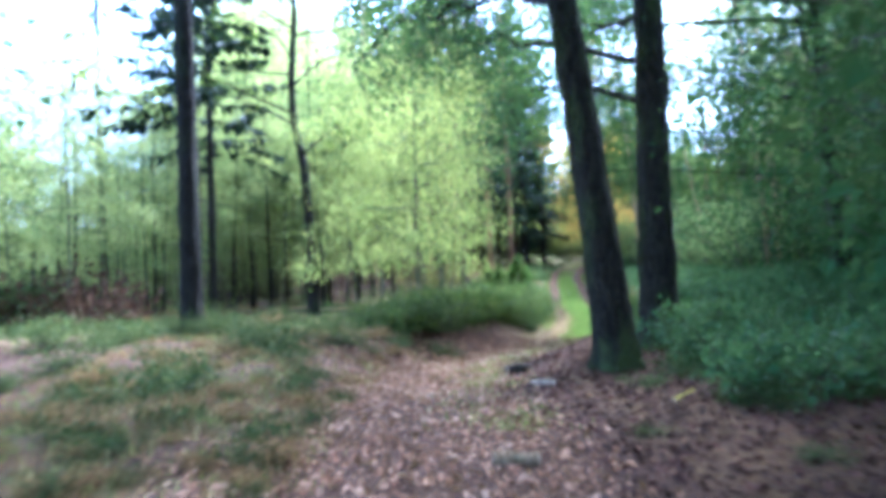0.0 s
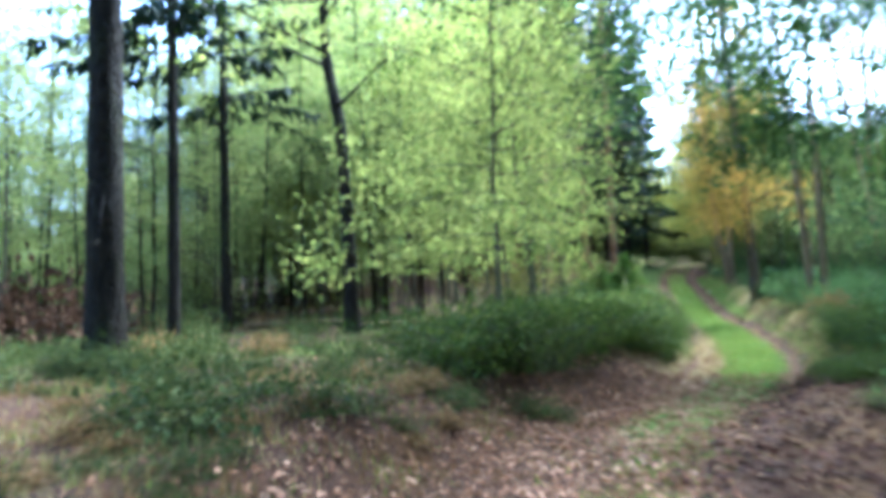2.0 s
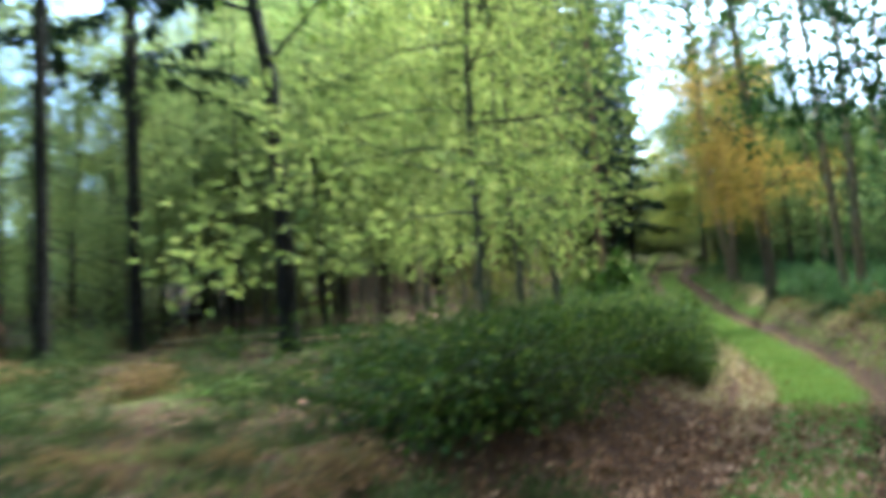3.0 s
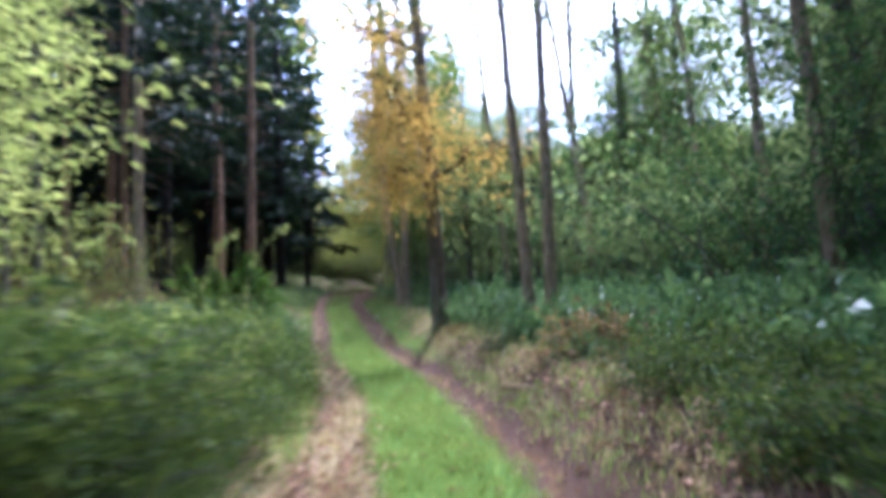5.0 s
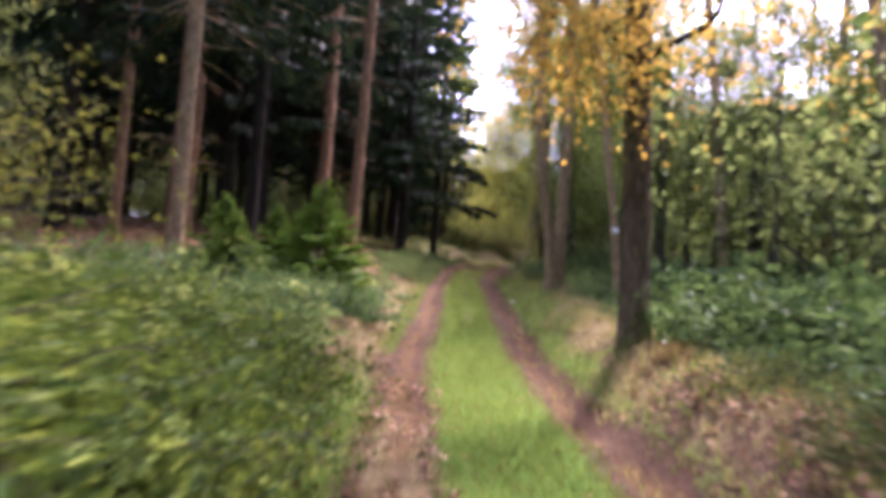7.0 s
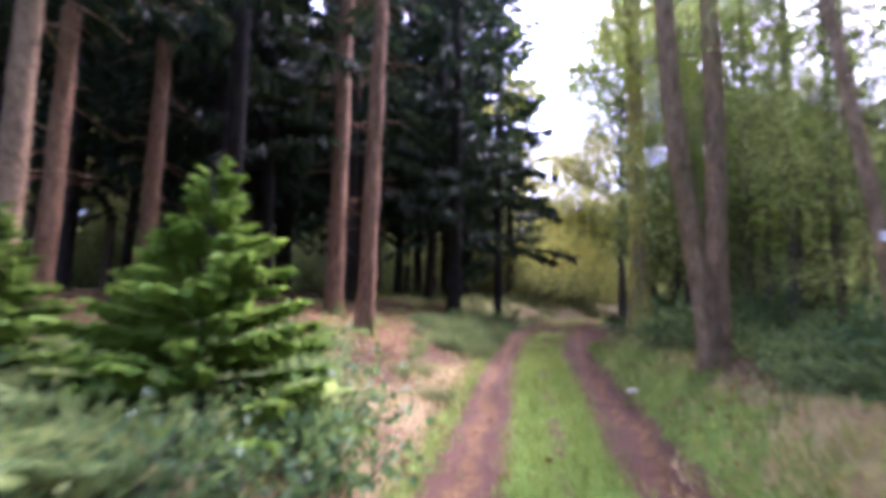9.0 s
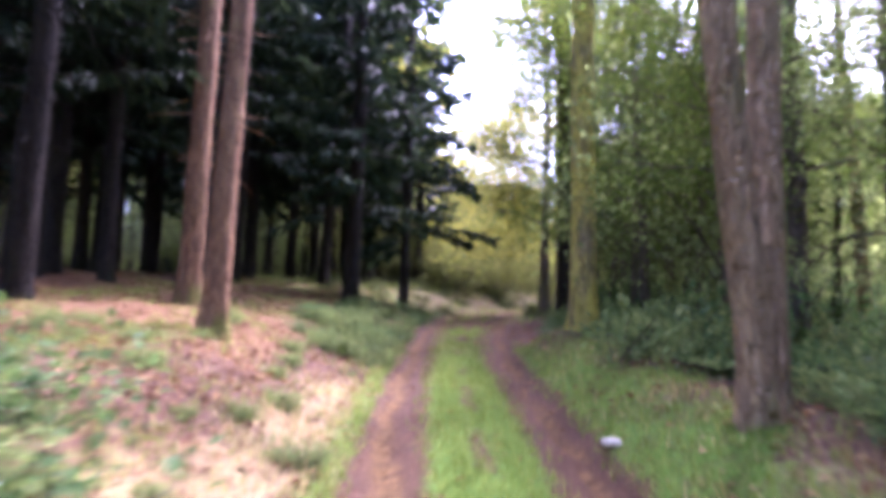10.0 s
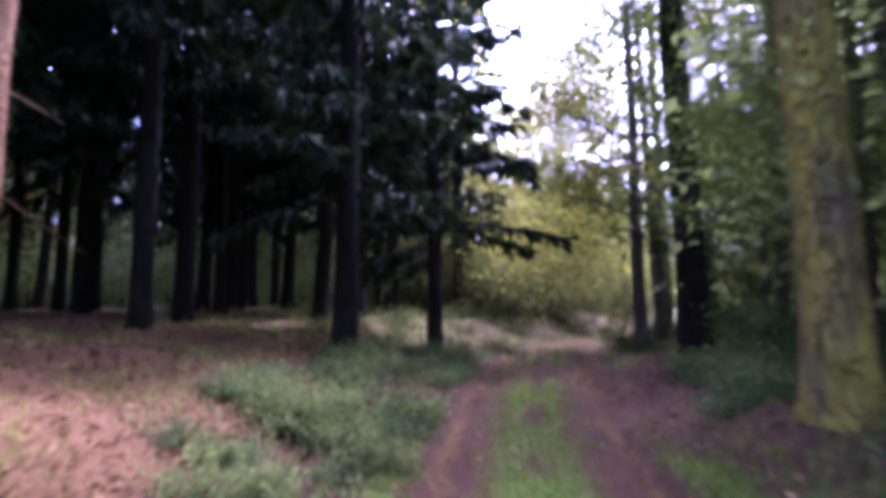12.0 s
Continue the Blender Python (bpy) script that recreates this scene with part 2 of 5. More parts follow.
_cx = np.convolve(np.pad(np.interp(_y, LINE_Y, LINE_X), 8, "edge"), _k, "valid")
_rz = np.convolve(np.pad(np.interp(_y, RISE_Y, RISE_Z), 8, "edge"), _k, "valid")


def centre(y):
    return np.interp(y, _y, _cx)


def smooth(a, lo, hi):
    t = np.clip((np.asarray(a, float) - lo) / (hi - lo), 0, 1)
    return t * t * (3 - 2 * t)


def lumps(x, y):
    """A fixed unevenness of the ground."""
    return (0.045 * np.sin(1.7 * x + 0.6 * y) * np.sin(1.3 * y - 0.7 * x + 1) + 0.03 * np.sin(3.9 * x - 1.1 * y + 2) * np.sin(3.1 * y + 0.9 * x)
            + 0.012 * np.sin(9.1 * x + 2.3 * y) * np.sin(8.3 * y - 3 * x + 0.5))


def rut(o, y):
    worn = 0.035 * np.sin(2.3 * y + 1) + 0.03 * np.sin(4.9 * y + 2 * np.sin(0.8 * y))
    left = np.exp(-((o + 0.70 + 0.05 * np.sin(y * 0.9) + worn) / (0.112 + 0.025 * np.sin(1.7 * y) - 0.03 * smooth(26 - y, 0, 4))) ** 2)
    right = np.exp(-((o - 0.70 + 0.04 * np.sin(y * 0.7 + 1) - worn) / (0.078 + 0.015 * np.sin(2.1 * y + 1) - 0.02 * smooth(26 - y, 0, 4))) ** 2)
    return np.maximum(left, right) * smooth(y, 12, 19)


def height(x, y):
    x, y = np.asarray(x, float), np.asarray(y, float)
    o = x - centre(y)
    bank = (0.52 * np.where(o > 0, smooth(o, 0.62, 1.5 + 2.2 * smooth(y, 39.5, 43)), smooth(-o, 0.95, 2.2 + 1.2 * smooth(y, 34, 39))) + 0.05 * np.clip(np.abs(o) - 2.2, 0, 5)) * np.where(o > 0, 0.12 + 0.88 * smooth(y, 10.5, 16.5), 0.3 + 0.7 * smooth(y, 8, 12))
    return np.interp(y, _y, _rz) + bank + lumps(x, y) * (0.35 + 0.65 * smooth(np.abs(o), 0.8, 2.0)) - 0.085 * rut(o, y)


def hz(x, y):
    return float(height(x, y))


def cover(x, y):
    """How much grass, mud, needles and straw lies on the ground."""
    o = x - centre(y)
    w = 0.5 + (0.3 * np.sin(1.1 * x + 0.8 * y + 1.2 * np.sin(0.37 * x)) * np.sin(0.9 * y - 1.3 * x + 2) + 0.25 * np.sin(0.43 * x - 0.31 * y + 1) * np.sin(0.52 * y + 0.27 * x)) * (
        1 - smooth(np.hypot(x - 3, y - 24), 26, 36))
    pt = smooth(np.sin(2.3 * x + 1.1 * y) * np.sin(1.9 * y - 1.4 * x) + 0.4 * np.sin(5.3 * x + 1.7 * y) * np.sin(4.1 * y - 2.3 * x), -0.35, 0.35)
    far = smooth(y, 10.5, 14.5) * (1 - smooth(y, 37, 43))
    grass = np.exp(-(o / (0.52 - 0.12 * smooth(y, 25, 33))) ** 4) * far * 1.0 + 0.6 * np.exp(-((np.abs(o) - 0.1) / 0.3) ** 2) * smooth(y, 38, 44) * (1 - smooth(y, 56, 60))
    grass = np.maximum(grass, np.exp(-((o - 1.15) / 0.32) ** 2) * smooth(y, 28, 31) * (1 - smooth(y, 37, 42)) * 0.6)
    grass = np.maximum(grass, np.exp(-((o + 1.15) / 0.25) ** 2) * smooth(y, 18, 22) * (1 - smooth(y, 27, 29)) * 0.75)
    grass = np.maximum(grass, 0.55 * w * smooth(-o, 1.0, 2.2) * (1 - smooth(y, 32, 37)))
    grass = np.maximum(grass, 0.65 * w * smooth(o, 2.2, 3.4))
    grass = np.maximum(grass, 0.7 * np.exp(-((x - 2.6) / 2.2) ** 2 - ((y - 48) / 1.6) ** 2))
    grass = np.maximum(grass, 0.6 * smooth(y, 46.5, 49) * (0.4 + 0.6 * w) * (1 - 0.4 * np.exp(-((np.abs(o) - 0.7) / 0.2) ** 2)))
    band = np.exp(-((o + 0.66 + 0.05 * np.sin(1.3 * y)) / 0.23) ** 4) * smooth(y, 14, 17) * (1 - smooth(y, 24, 29))   # pale litter along the rut
    grass = grass * (1 - 0.85 * band)
    mud = rut(o, y) * 0.85 + 0.5 * np.exp(-(o / 1.3) ** 4) * smooth(y, 44, 46)
    needles = smooth(-o, 1.5, 2.6) * smooth(y, 33, 38)
    straw = 0.75 * smooth(np.abs(o) + 0.1 * (o > 0), 0.88, 1.1) * (1 - smooth(np.abs(o), 1.9, 2.8)) * smooth(y, 15, 19) * (1 - smooth(y, 36, 40)) * (1 - 0.9 * smooth(-o, 1.3, 2.0) * smooth(y, 31, 35)) * (1 - 0.8 * smooth(o, 1.2, 1.7) * smooth(y, 31, 34))
    straw = straw * np.where(o < 0, 0.65 + 0.35 * pt, (0.15 + 0.6 * pt) * (0.7 + 0.3 * smooth(y, 24, 27)))
    straw = np.maximum(straw, 0.8 * band)
    grass = np.maximum(grass, (0.22 + 0.38 * smooth(y, 25, 29)) * (1 - pt) * smooth(o, 0.9, 1.1) * (1 - smooth(o, 2.0, 2.6)) * smooth(y, 16, 20) * (1 - smooth(y, 37, 41)))
    # earth right of the start darkens the floor in place of shade
    mud = np.maximum(mud, 0.5 * smooth(o, 0.5, 1.3) * (1 - smooth(o, 4, 6)) * (1 - smooth(y, 13, 16)))
    straw = np.maximum(straw, 0.38 * (1 - w) * smooth(-o, 0.9, 1.8) * (1 - smooth(-o, 4, 6)) * (1 - smooth(y, 10, 13)))
    grass = np.maximum(grass, (0.4 + 0.35 * smooth(y, 25, 28)) * np.exp(-((o - 0.97) / 0.13) ** 2) * smooth(y, 16, 19) * (1 - smooth(y, 39, 43)))
    beyond = smooth(y, 44.5, 47)
    needles, straw = needles * (1 - beyond), straw * (1 - beyond)
    grass = np.maximum(grass * (1 - 0.6 * beyond), 0.38 * beyond) * (1 - 0.75 * pt * np.exp(-(o / 0.11) ** 2) * smooth(y, 29, 33))
    mud = np.maximum(mud, 0.8 * beyond * np.exp(-((np.abs(o) - 0.7) / 0.3) ** 2))
    grass = np.maximum(grass, 0.6 * np.exp(-((o + 1.0) / 0.16) ** 2) * smooth(y, 28, 30) * (1 - smooth(y, 41, 45)))
    return np.stack([grass, mud, needles, straw], -1)


# ---- mesh builders ----
def mesh_of(name, verts, faces, material, smooth_faces=False):
    me = bpy.data.meshes.new(name)
    me.from_pydata(np.asarray(verts).tolist() if not isinstance(verts, list) else verts, [], faces)
    me.materials.append(material)
    if smooth_faces:
        me.polygons.foreach_set("use_smooth", [True] * len(me.polygons))
    me.update()
    return me


def part(name, me, parent, label=""):
    ob = new(name, me)
    ob.parent = parent
    if label:
        ob["label"] = label
    return ob


def thing(name, x, y, label, category, group="", z=None, rz=0.0):
    e = new(name)
    e.empty_display_size = 0.2
    e.matrix_basis = pose(x, y, hz(x, y) if z is None else z, 0, 0, rz)
    return tagged(e, label, category, group)


class Bag:
    """Collects tubes and leaves into one mesh."""

    def __init__(self):
        self.v, self.f, self.n = [], [], 0

    def add(self, v, f):
        v = np.asarray(v, float)
        self.v.append(v)
        self.f += [tuple(int(i) + self.n for i in q) for q in f]
        self.n += len(v)

    def tube(self, pts, radii, sides=6, rough=0.0, rng=None, cap=True):
        pts, radii = np.asarray(pts, float), np.asarray(radii, float)
        tang = np.gradient(pts, axis=0)
        tang /= np.linalg.norm(tang, axis=1)[:, None] + 1e-9
        ref = np.where(np.abs(tang[:, 2:3]) > 0.9, [[1.0, 0, 0]], [[0, 0, 1.0]])
        a = np.cross(tang, ref)
        a /= np.linalg.norm(a, axis=1)[:, None] + 1e-9
        b = np.cross(tang, a)
        for i in range(1, len(a)):           # keep the seam from twisting
            p = a[i - 1] - tang[i] * (a[i - 1] @ tang[i])
            a[i] = p / (np.linalg.norm(p) + 1e-9)
            b[i] = np.cross(tang[i], a[i])
        ang = np.arange(sides) / sides * 2 * np.pi
        r = radii[:, None] * np.ones(sides)
        if rough and rng is not None:
            r = r * (1 + rough * rng.uniform(-1, 1, r.shape))
        v = pts[:, None] + r[..., None] * (np.cos(ang)[None, :, None] * a[:, None] + np.sin(ang)[None, :, None] * b[:, None])
        f = []
        for i in range(len(pts) - 1):
            for j in range(sides):
                k = (j + 1) % sides
                f.append((i * sides + j, i * sides + k, (i + 1) * sides + k, (i + 1) * sides + j))
        if cap:
            f.append(tuple(range(sides))[::-1])
            f.append(tuple((len(pts) - 1) * sides + j for j in range(sides)))
        self.add(v.reshape(-1, 3), f)

    def leaves(self, pos, way, up, length, width):
        """Pointed leaves, slightly folded, one quad each."""
        pos, way, up = (np.asarray(q, float) for q in (pos, way, up))
        way = way / (np.linalg.norm(way, axis=1)[:, None] + 1e-9)
        side = np.cross(way, up)
        side /= np.linalg.norm(side, axis=1)[:, None] + 1e-9
        nrm = np.cross(side, way)
        L, W = np.asarray(length)[:, None], np.asarray(width)[:, None]
        v = np.stack([pos, pos + way * L * 0.45 + side * W * 0.5 + nrm * W * 0.18, pos + way * L - nrm * L * 0.12,
                      pos + way * L * 0.45 - side * W * 0.5 + nrm * W * 0.18], 1).reshape(-1, 3)
        i = np.arange(len(pos)) * 4
        self.add(v, np.stack([i, i + 1, i + 2, i + 3], 1).tolist())

    def mesh(self, name, material, sm=False):
        return mesh_of(name, np.concatenate(self.v), self.f, material, sm)


def rand_dirs(rng, n, flat=1.0):
    d = rng.normal(size=(n, 3))
    d[:, 2] *= flat
    return d / (np.linalg.norm(d, axis=1)[:, None] + 1e-9)


def curve(p, d, length, bend, n, rng, wander=0.05):
    """A line of n points from p along d, bending by the vector bend."""
    pts, d = [np.array(p, float)], np.array(d, float)
    for _ in range(n - 1):
        d = d + np.asarray(bend) / n + rng.normal(size=3) * wander
        d /= np.linalg.norm(d)
        pts.append(pts[-1] + d * length / (n - 1))
    return np.array(pts)


def trunk_line(h, lean, rng, wobble=0.03, n=26):
    t = np.linspace(0, 1, n)
    w = np.cumsum(rng.normal(size=(n, 2)), axis=0) * wobble * h / n
    w -= w[0]
    return np.stack([lean[0] * h * t + w[:, 0], lean[1] * h * t + w[:, 1], -0.25 + (h + 0.25) * t], 1)


def trunk_mesh(name, line, r, material, rng, flare=0.7, sides=14, knobs=0.06, roots=5):
    """A trunk with a root flare, uneven rings and a taper."""
    n = len(line)
    bag = Bag()
    # finer rings close to the ground
    s = np.linspace(0, 1, n * 3) ** 1.5
    base = np.linspace(0, 1, n)
    pts = np.stack([np.interp(s, base, line[:, k]) for k in range(3)], 1)
    zz = np.maximum(pts[:, 2] - line[0, 2], 0)
    rad = r * (1.02 - 0.72 * s) * (1 + flare * np.exp(-zz / (1.1 * r + 0.12)))
    ang = np.arange(sides) / sides * 2 * np.pi
    ph = rng.uniform(0, 6.28, 4)
    ring = (1 + knobs * np.sin(3 * ang + ph[0])[None] * np.sin(zz * 2.1 + ph[1])[:, None] + knobs * np.sin(5 * ang + ph[2])[None] * np.sin(zz * 4.7 + ph[3])[:, None]
            + 0.28 * flare * np.exp(-zz / (1.3 * r + 0.1))[:, None] * np.cos(roots * ang + ph[0])[None] + rng.normal(size=(len(s), sides)) * knobs * 0.35)
    v = pts[:, None] + (rad[:, None] * ring)[..., None] * np.stack([np.cos(ang), np.sin(ang), 0 * ang], -1)[None]
    f = []
    for i in range(len(s) - 1):
        for j in range(sides):
            k = (j + 1) % sides
            f.append((i * sides + j, i * sides + k, (i + 1) * sides + k, (i + 1) * sides + j))
    bag.add(v.reshape(-1, 3), f)
    return bag.mesh(name, material, True)


def along(line, t):
    base = np.linspace(0, 1, len(line))
    return np.array([np.interp(t, base, line[:, k]) for k in range(3)])


def crown_meshes(line, r, rng, start, end, reach, count, per, size, leaf_mat, bark_mat, rise=0.5, spread=0.3, flat=0.5, shape=None, limb_r=0.28, split=False):
    """Limbs with twigs, and the leaves in clumps along them. Returns the meshes of the limbs and that of the leaves."""
    wood, green = Bag(), Bag()
    made = []
    ga = rng.uniform(0, 6.28)
    for i in range(count):
        t = start + (end - start) * ((i + rng.uniform(0, 0.8)) / count)
        ga += 2.4 + rng.normal() * 0.35
        k = (t - start) / max(1e-6, end - start)
        ln = reach * (shape(k) if shape else (0.55 + 0.75 * math.sin(math.pi * min(1, 0.18 + 0.82 * k)))) * rng.uniform(0.65, 1.2)
        d = np.array([math.cos(ga), math.sin(ga), rise * rng.uniform(0.4, 1.3)])
        limb = curve(along(line, t), d / np.linalg.norm(d), ln, (0, 0, rng.uniform(-0.5, 0.25)), 7, rng, 0.12)
        lr = max(0.012, r * limb_r * (1.1 - 0.6 * k))
        if split:
            wood = Bag()
        wood.tube(limb, np.linspace(lr, lr * 0.25, 7), 5)
        if split or i == count - 1:
            made.append(wood)
        spots = []
        for _ in range(5):
            q = rng.integers(2, 7)
            td = rand_dirs(rng, 1, 0.5)[0] + (limb[q] - limb[q - 1]) / (ln / 6 + 1e-9) * 0.7
            twig = curve(limb[q], td / np.linalg.norm(td), ln * rng.uniform(0.2, 0.45), (0, 0, -0.3), 4, rng, 0.15)
            wood.tube(twig, np.linspace(lr * 0.35, lr * 0.1, 4), 3, cap=False)
            spots += [twig[1], twig[2], twig[3], twig[3]]
        spots += [limb[-1], limb[-1], limb[-2]]
        spots = np.array(spots)
        c = spots[rng.integers(0, len(spots), per)]
        off = rng.normal(size=(per, 3)) * spread * np.array([1, 1, 0.55])
        pos = c + off
        way = off / spread + rand_dirs(rng, per, 0.6) * 1.0 + np.array([0, 0, -0.25])
        up = rand_dirs(rng, per, flat) * np.array([0.8, 0.8, 1]) + np.array([0, 0, 0.9])
        L = size * rng.uniform(0.65, 1.35, per)
        green.leaves(pos, way, up, L, L * rng.uniform(0.5, 0.75, per))
    return [w.mesh("limb", bark_mat, True) for w in made], green.mesh("crown", leaf_mat)


def tree(name, x, y, r, h, lean, label, bark_mat, seed, leaf_mat=None, start=0.45, end=0.98, reach=2.6, count=16, per=170, size=0.16,
         wobble=0.03, flare=0.6, knobs=0.06, rise=0.5, spread=0.32, group="woodland trees", category="tree", sides=14, line=None, split=False):
    rng = np.random.default_rng(seed)
    root = thing(name, x, y, label, category, group)
    ln = trunk_line(h, lean, rng, wobble) if line is None else line
    part("trunk", trunk_mesh("trunk", ln, r, bark_mat, rng, flare, sides, knobs), root)
    if leaf_mat:
        w, g = crown_meshes(ln, r, rng, start, end, reach, count, per, size, leaf_mat, bark_mat, rise, spread, split=split)
        for one in w:
            o = part("limb" if split else "branchwork", one, root)
            if not split:
                o["kind"] = "stuff"
        part("crown", g, root)["kind"] = "stuff"
    return root


def conifer(name, x, y, r, h, lean, label, bark_mat, needle_mat, seed, first=0.2, low=2.2, top=0.4, rings=26, sprays=26, droop=0.55, dead=True, spray=0.34,
            group="woodland trees", category="tree", wobble=0.008, flare=0.7, knobs=0.05, category_low=None):
    """A spruce or pine: whorls of drooping boughs hung with needle sprays, and dead twigs below them."""
    rng = np.random.default_rng(seed)
    root = thing(name, x, y, label, category, group)
    ln = trunk_line(h, lean, rng, wobble)
    part("trunk", trunk_mesh("trunk", ln, r, bark_mat, rng, flare, 14, knobs), root)
    wood, green = Bag(), Bag()
    for i in range(rings):
        k = i / max(1, rings - 1)
        t = first + (0.985 - first) * k
        p0 = along(ln, t)
        reach = (low * (1 - k) + top * k)
        for j in range(rng.integers(4, 7)):
            a = rng.uniform(0, 6.28)
            L = reach * rng.uniform(0.6, 1.15)
            d = np.array([math.cos(a), math.sin(a), 0.25 - droop * (1 - k) * 0.7])
            n = 8
            bough = curve(p0 + (0, 0, rng.uniform(-0.15, 0.15)), d / np.linalg.norm(d), L, (0, 0, -droop * 0.6 * (1 - k) + 0.15), n, rng, 0.05)
            br = max(0.006, r * 0.13 * (1.1 - k))
            wood.tube(bough, np.linspace(br, br * 0.25, n), 4, cap=False)
            m = max(6, int(sprays * (L / max(0.3, low)) ** 0.8))
            u = rng.uniform(0.12, 1.0, m) ** 0.8
            pos = np.stack([np.interp(u, np.linspace(0, 1, n), bough[:, q]) for q in range(3)], 1)
            ax = bough[-1] - bough[0]
            ax = ax / (np.linalg.norm(ax) + 1e-9)
            sd = np.cross(ax, (0, 0, 1.0))
            s = np.where(rng.random(m) < 0.5, -1, 1)[:, None]
            way = ax * rng.uniform(0.3, 1.0, m)[:, None] + sd * s * rng.uniform(0.2, 1.0, m)[:, None] + np.array([0, 0, -1.0]) * rng.uniform(0.0, 1.0, m)[:, None] * droop
            up = np.array([0, 0, 1.0]) + rand_dirs(rng, m) * 0.5
            S = spray * rng.uniform(0.6, 1.3, m) * (0.5 + 0.5 * min(1, L / 1.2))
            green.leaves(pos, way, up, S, S * rng.uniform(0.22, 0.38, m))
            # a second fringe hangs under the bough
            way2 = way * 0.5 + np.array([0, 0, -0.9])
            green.leaves(pos, way2, np.cross(way, (0, 0, 1.0)) + 0.1, S * 0.8, S * rng.uniform(0.2, 0.35, m))
    if dead and first > 0.12:
        for _ in range(int(26 * first * h / 4)):
            t = rng.uniform(0.08, first + 0.05)
            a = rng.uniform(0, 6.28)
            d = np.array([math.cos(a), math.sin(a), rng.uniform(-0.35, 0.1)])
            tw = curve(along(ln, t), d, rng.uniform(0.35, 1.1), (0, 0, -0.3), 5, rng, 0.1)
            wood.tube(tw, np.linspace(0.011, 0.004, 5), 3, cap=False)
    part("branchwork", wood.mesh("branchwork", bark_mat, True), root)["kind"] = "stuff"
    part("crown", green.mesh("crown", needle_mat), root)["kind"] = "stuff"
    return root


def shrub(name, x, y, label, seed, leaf_mat, wide=0.7, tall=0.8, stems=14, per=70, size=0.075, category="bush", group="undergrowth", arch=0.7, spread=0.13, stem_mat=None):
    """A bush of arching stems with leaves along them."""
    rng = np.random.default_rng(seed)
    root = thing(name, x, y, label, category, group)
    wood, green = Bag(), Bag()
    for _ in range(stems):
        a, rr = rng.uniform(0, 6.28), wide * 0.55 * math.sqrt(rng.random())
        p = np.array([rr * math.cos(a), rr * math.sin(a), -0.06])
        b = rng.uniform(0, 6.28)
        d = np.array([math.cos(b) * 0.55, math.sin(b) * 0.55, 1.0])
        L = tall * rng.uniform(0.7, 1.35)
        st = curve(p, d / np.linalg.norm(d), L, (math.cos(b) * arch, math.sin(b) * arch, -arch * 1.1), 8, rng, 0.07)
        wood.tube(st, np.linspace(0.008 + 0.004 * tall, 0.003, 8), 3, cap=False)
        u = rng.uniform(0.2, 1, per)
        pos = np.stack([np.interp(u, np.linspace(0, 1, 8), st[:, q]) for q in range(3)], 1)
        off = rng.normal(size=(per, 3)) * spread
        pos = pos + off
        pos[:, 2] = np.maximum(pos[:, 2], 0.02)
        way = off / spread + rand_dirs(rng, per, 0.5)
        up = np.array([0, 0, 1.0]) + rand_dirs(rng, per) * 0.7
        S = size * rng.uniform(0.6, 1.4, per)
        green.leaves(pos, way, up, S, S * rng.uniform(0.55, 0.8, per))
    part("stem_tangle", wood.mesh("stem_tangle", stem_mat or BARK_STEM, False), root)["kind"] = "stuff"
    part("foliage", green.mesh("foliage", leaf_mat), root)["kind"] = "stuff"
    return root


def fern(name, x, y, label, seed, leaf_mat, fronds=11, length=0.65, group="undergrowth"):
    rng = np.random.default_rng(seed)
    root = thing(name, x, y, label, "fern", group)
    for i in range(fronds):
        bag = Bag()
        a = i / fronds * 6.28 + rng.uniform(-0.3, 0.3)
        L = length * rng.uniform(0.75, 1.2)
        rib = curve((0, 0, -0.02), np.array([math.cos(a) * 0.6, math.sin(a) * 0.6, 1.0]) / 1.17, L, (math.cos(a) * 0.9, math.sin(a) * 0.9, -1.1), 9, rng, 0.05)
        bag.tube(rib, np.linspace(0.005, 0.0015, 9), 3, cap=False)
        m = 15
        u = np.linspace(0.18, 0.99, m)
        pos = np.stack([np.interp(u, np.linspace(0, 1, 9), rib[:, q]) for q in range(3)], 1)
        ax = np.gradient(pos, axis=0)
        ax /= np.linalg.norm(ax, axis=1)[:, None]
        sd = np.cross(ax, (0, 0, 1.0))
        for s in (-1, 1):
            S = L * 0.30 * np.sin(np.pi * np.clip(1.02 - u, 0.04, 1)) ** 0.7 * rng.uniform(0.85, 1.15, m)
            bag.leaves(pos, sd * s + ax * 0.35 + np.array([0, 0, -0.15]), np.array([0, 0, 1.0]) + 0 * pos, S, S * 0.26)
        part("frond", bag.mesh("frond", leaf_mat), root)
    return root


def scatter(root, spots, rng, lo=0.8, hi=1.25, tilt=4):
    """Copies of a thing at the spots (x, y), turned and sized at random."""
    for x, y in spots:
        s = rng.uniform(lo, hi)
        m = pose(x, y, hz(x, y) - 0.02, rng.uniform(-tilt, tilt), rng.uniform(-tilt, tilt), rng.uniform(0, 360)) @ Matrix.Diagonal((s, s, s * rng.uniform(0.9, 1.12), 1))
        copy_thing(root, m)


def spots_in(rng, n, box, keep=None, gap=0.0):
    """Up to n random spots in a box (x0, y0, x1, y1) that keep() allows, at least gap apart."""
    out = []
    for _ in range(n * 12):
        x, y = rng.uniform(box[0], box[2]), rng.uniform(box[1], box[3])
        if (keep is None or keep(x, y)) and all((x - a) ** 2 + (y - b) ** 2 > gap * gap for a, b in out[-400:]):
            out.append((x, y))
            if len(out) == n:
                break
    return out


def off(x, y):
    return x - float(centre(y))


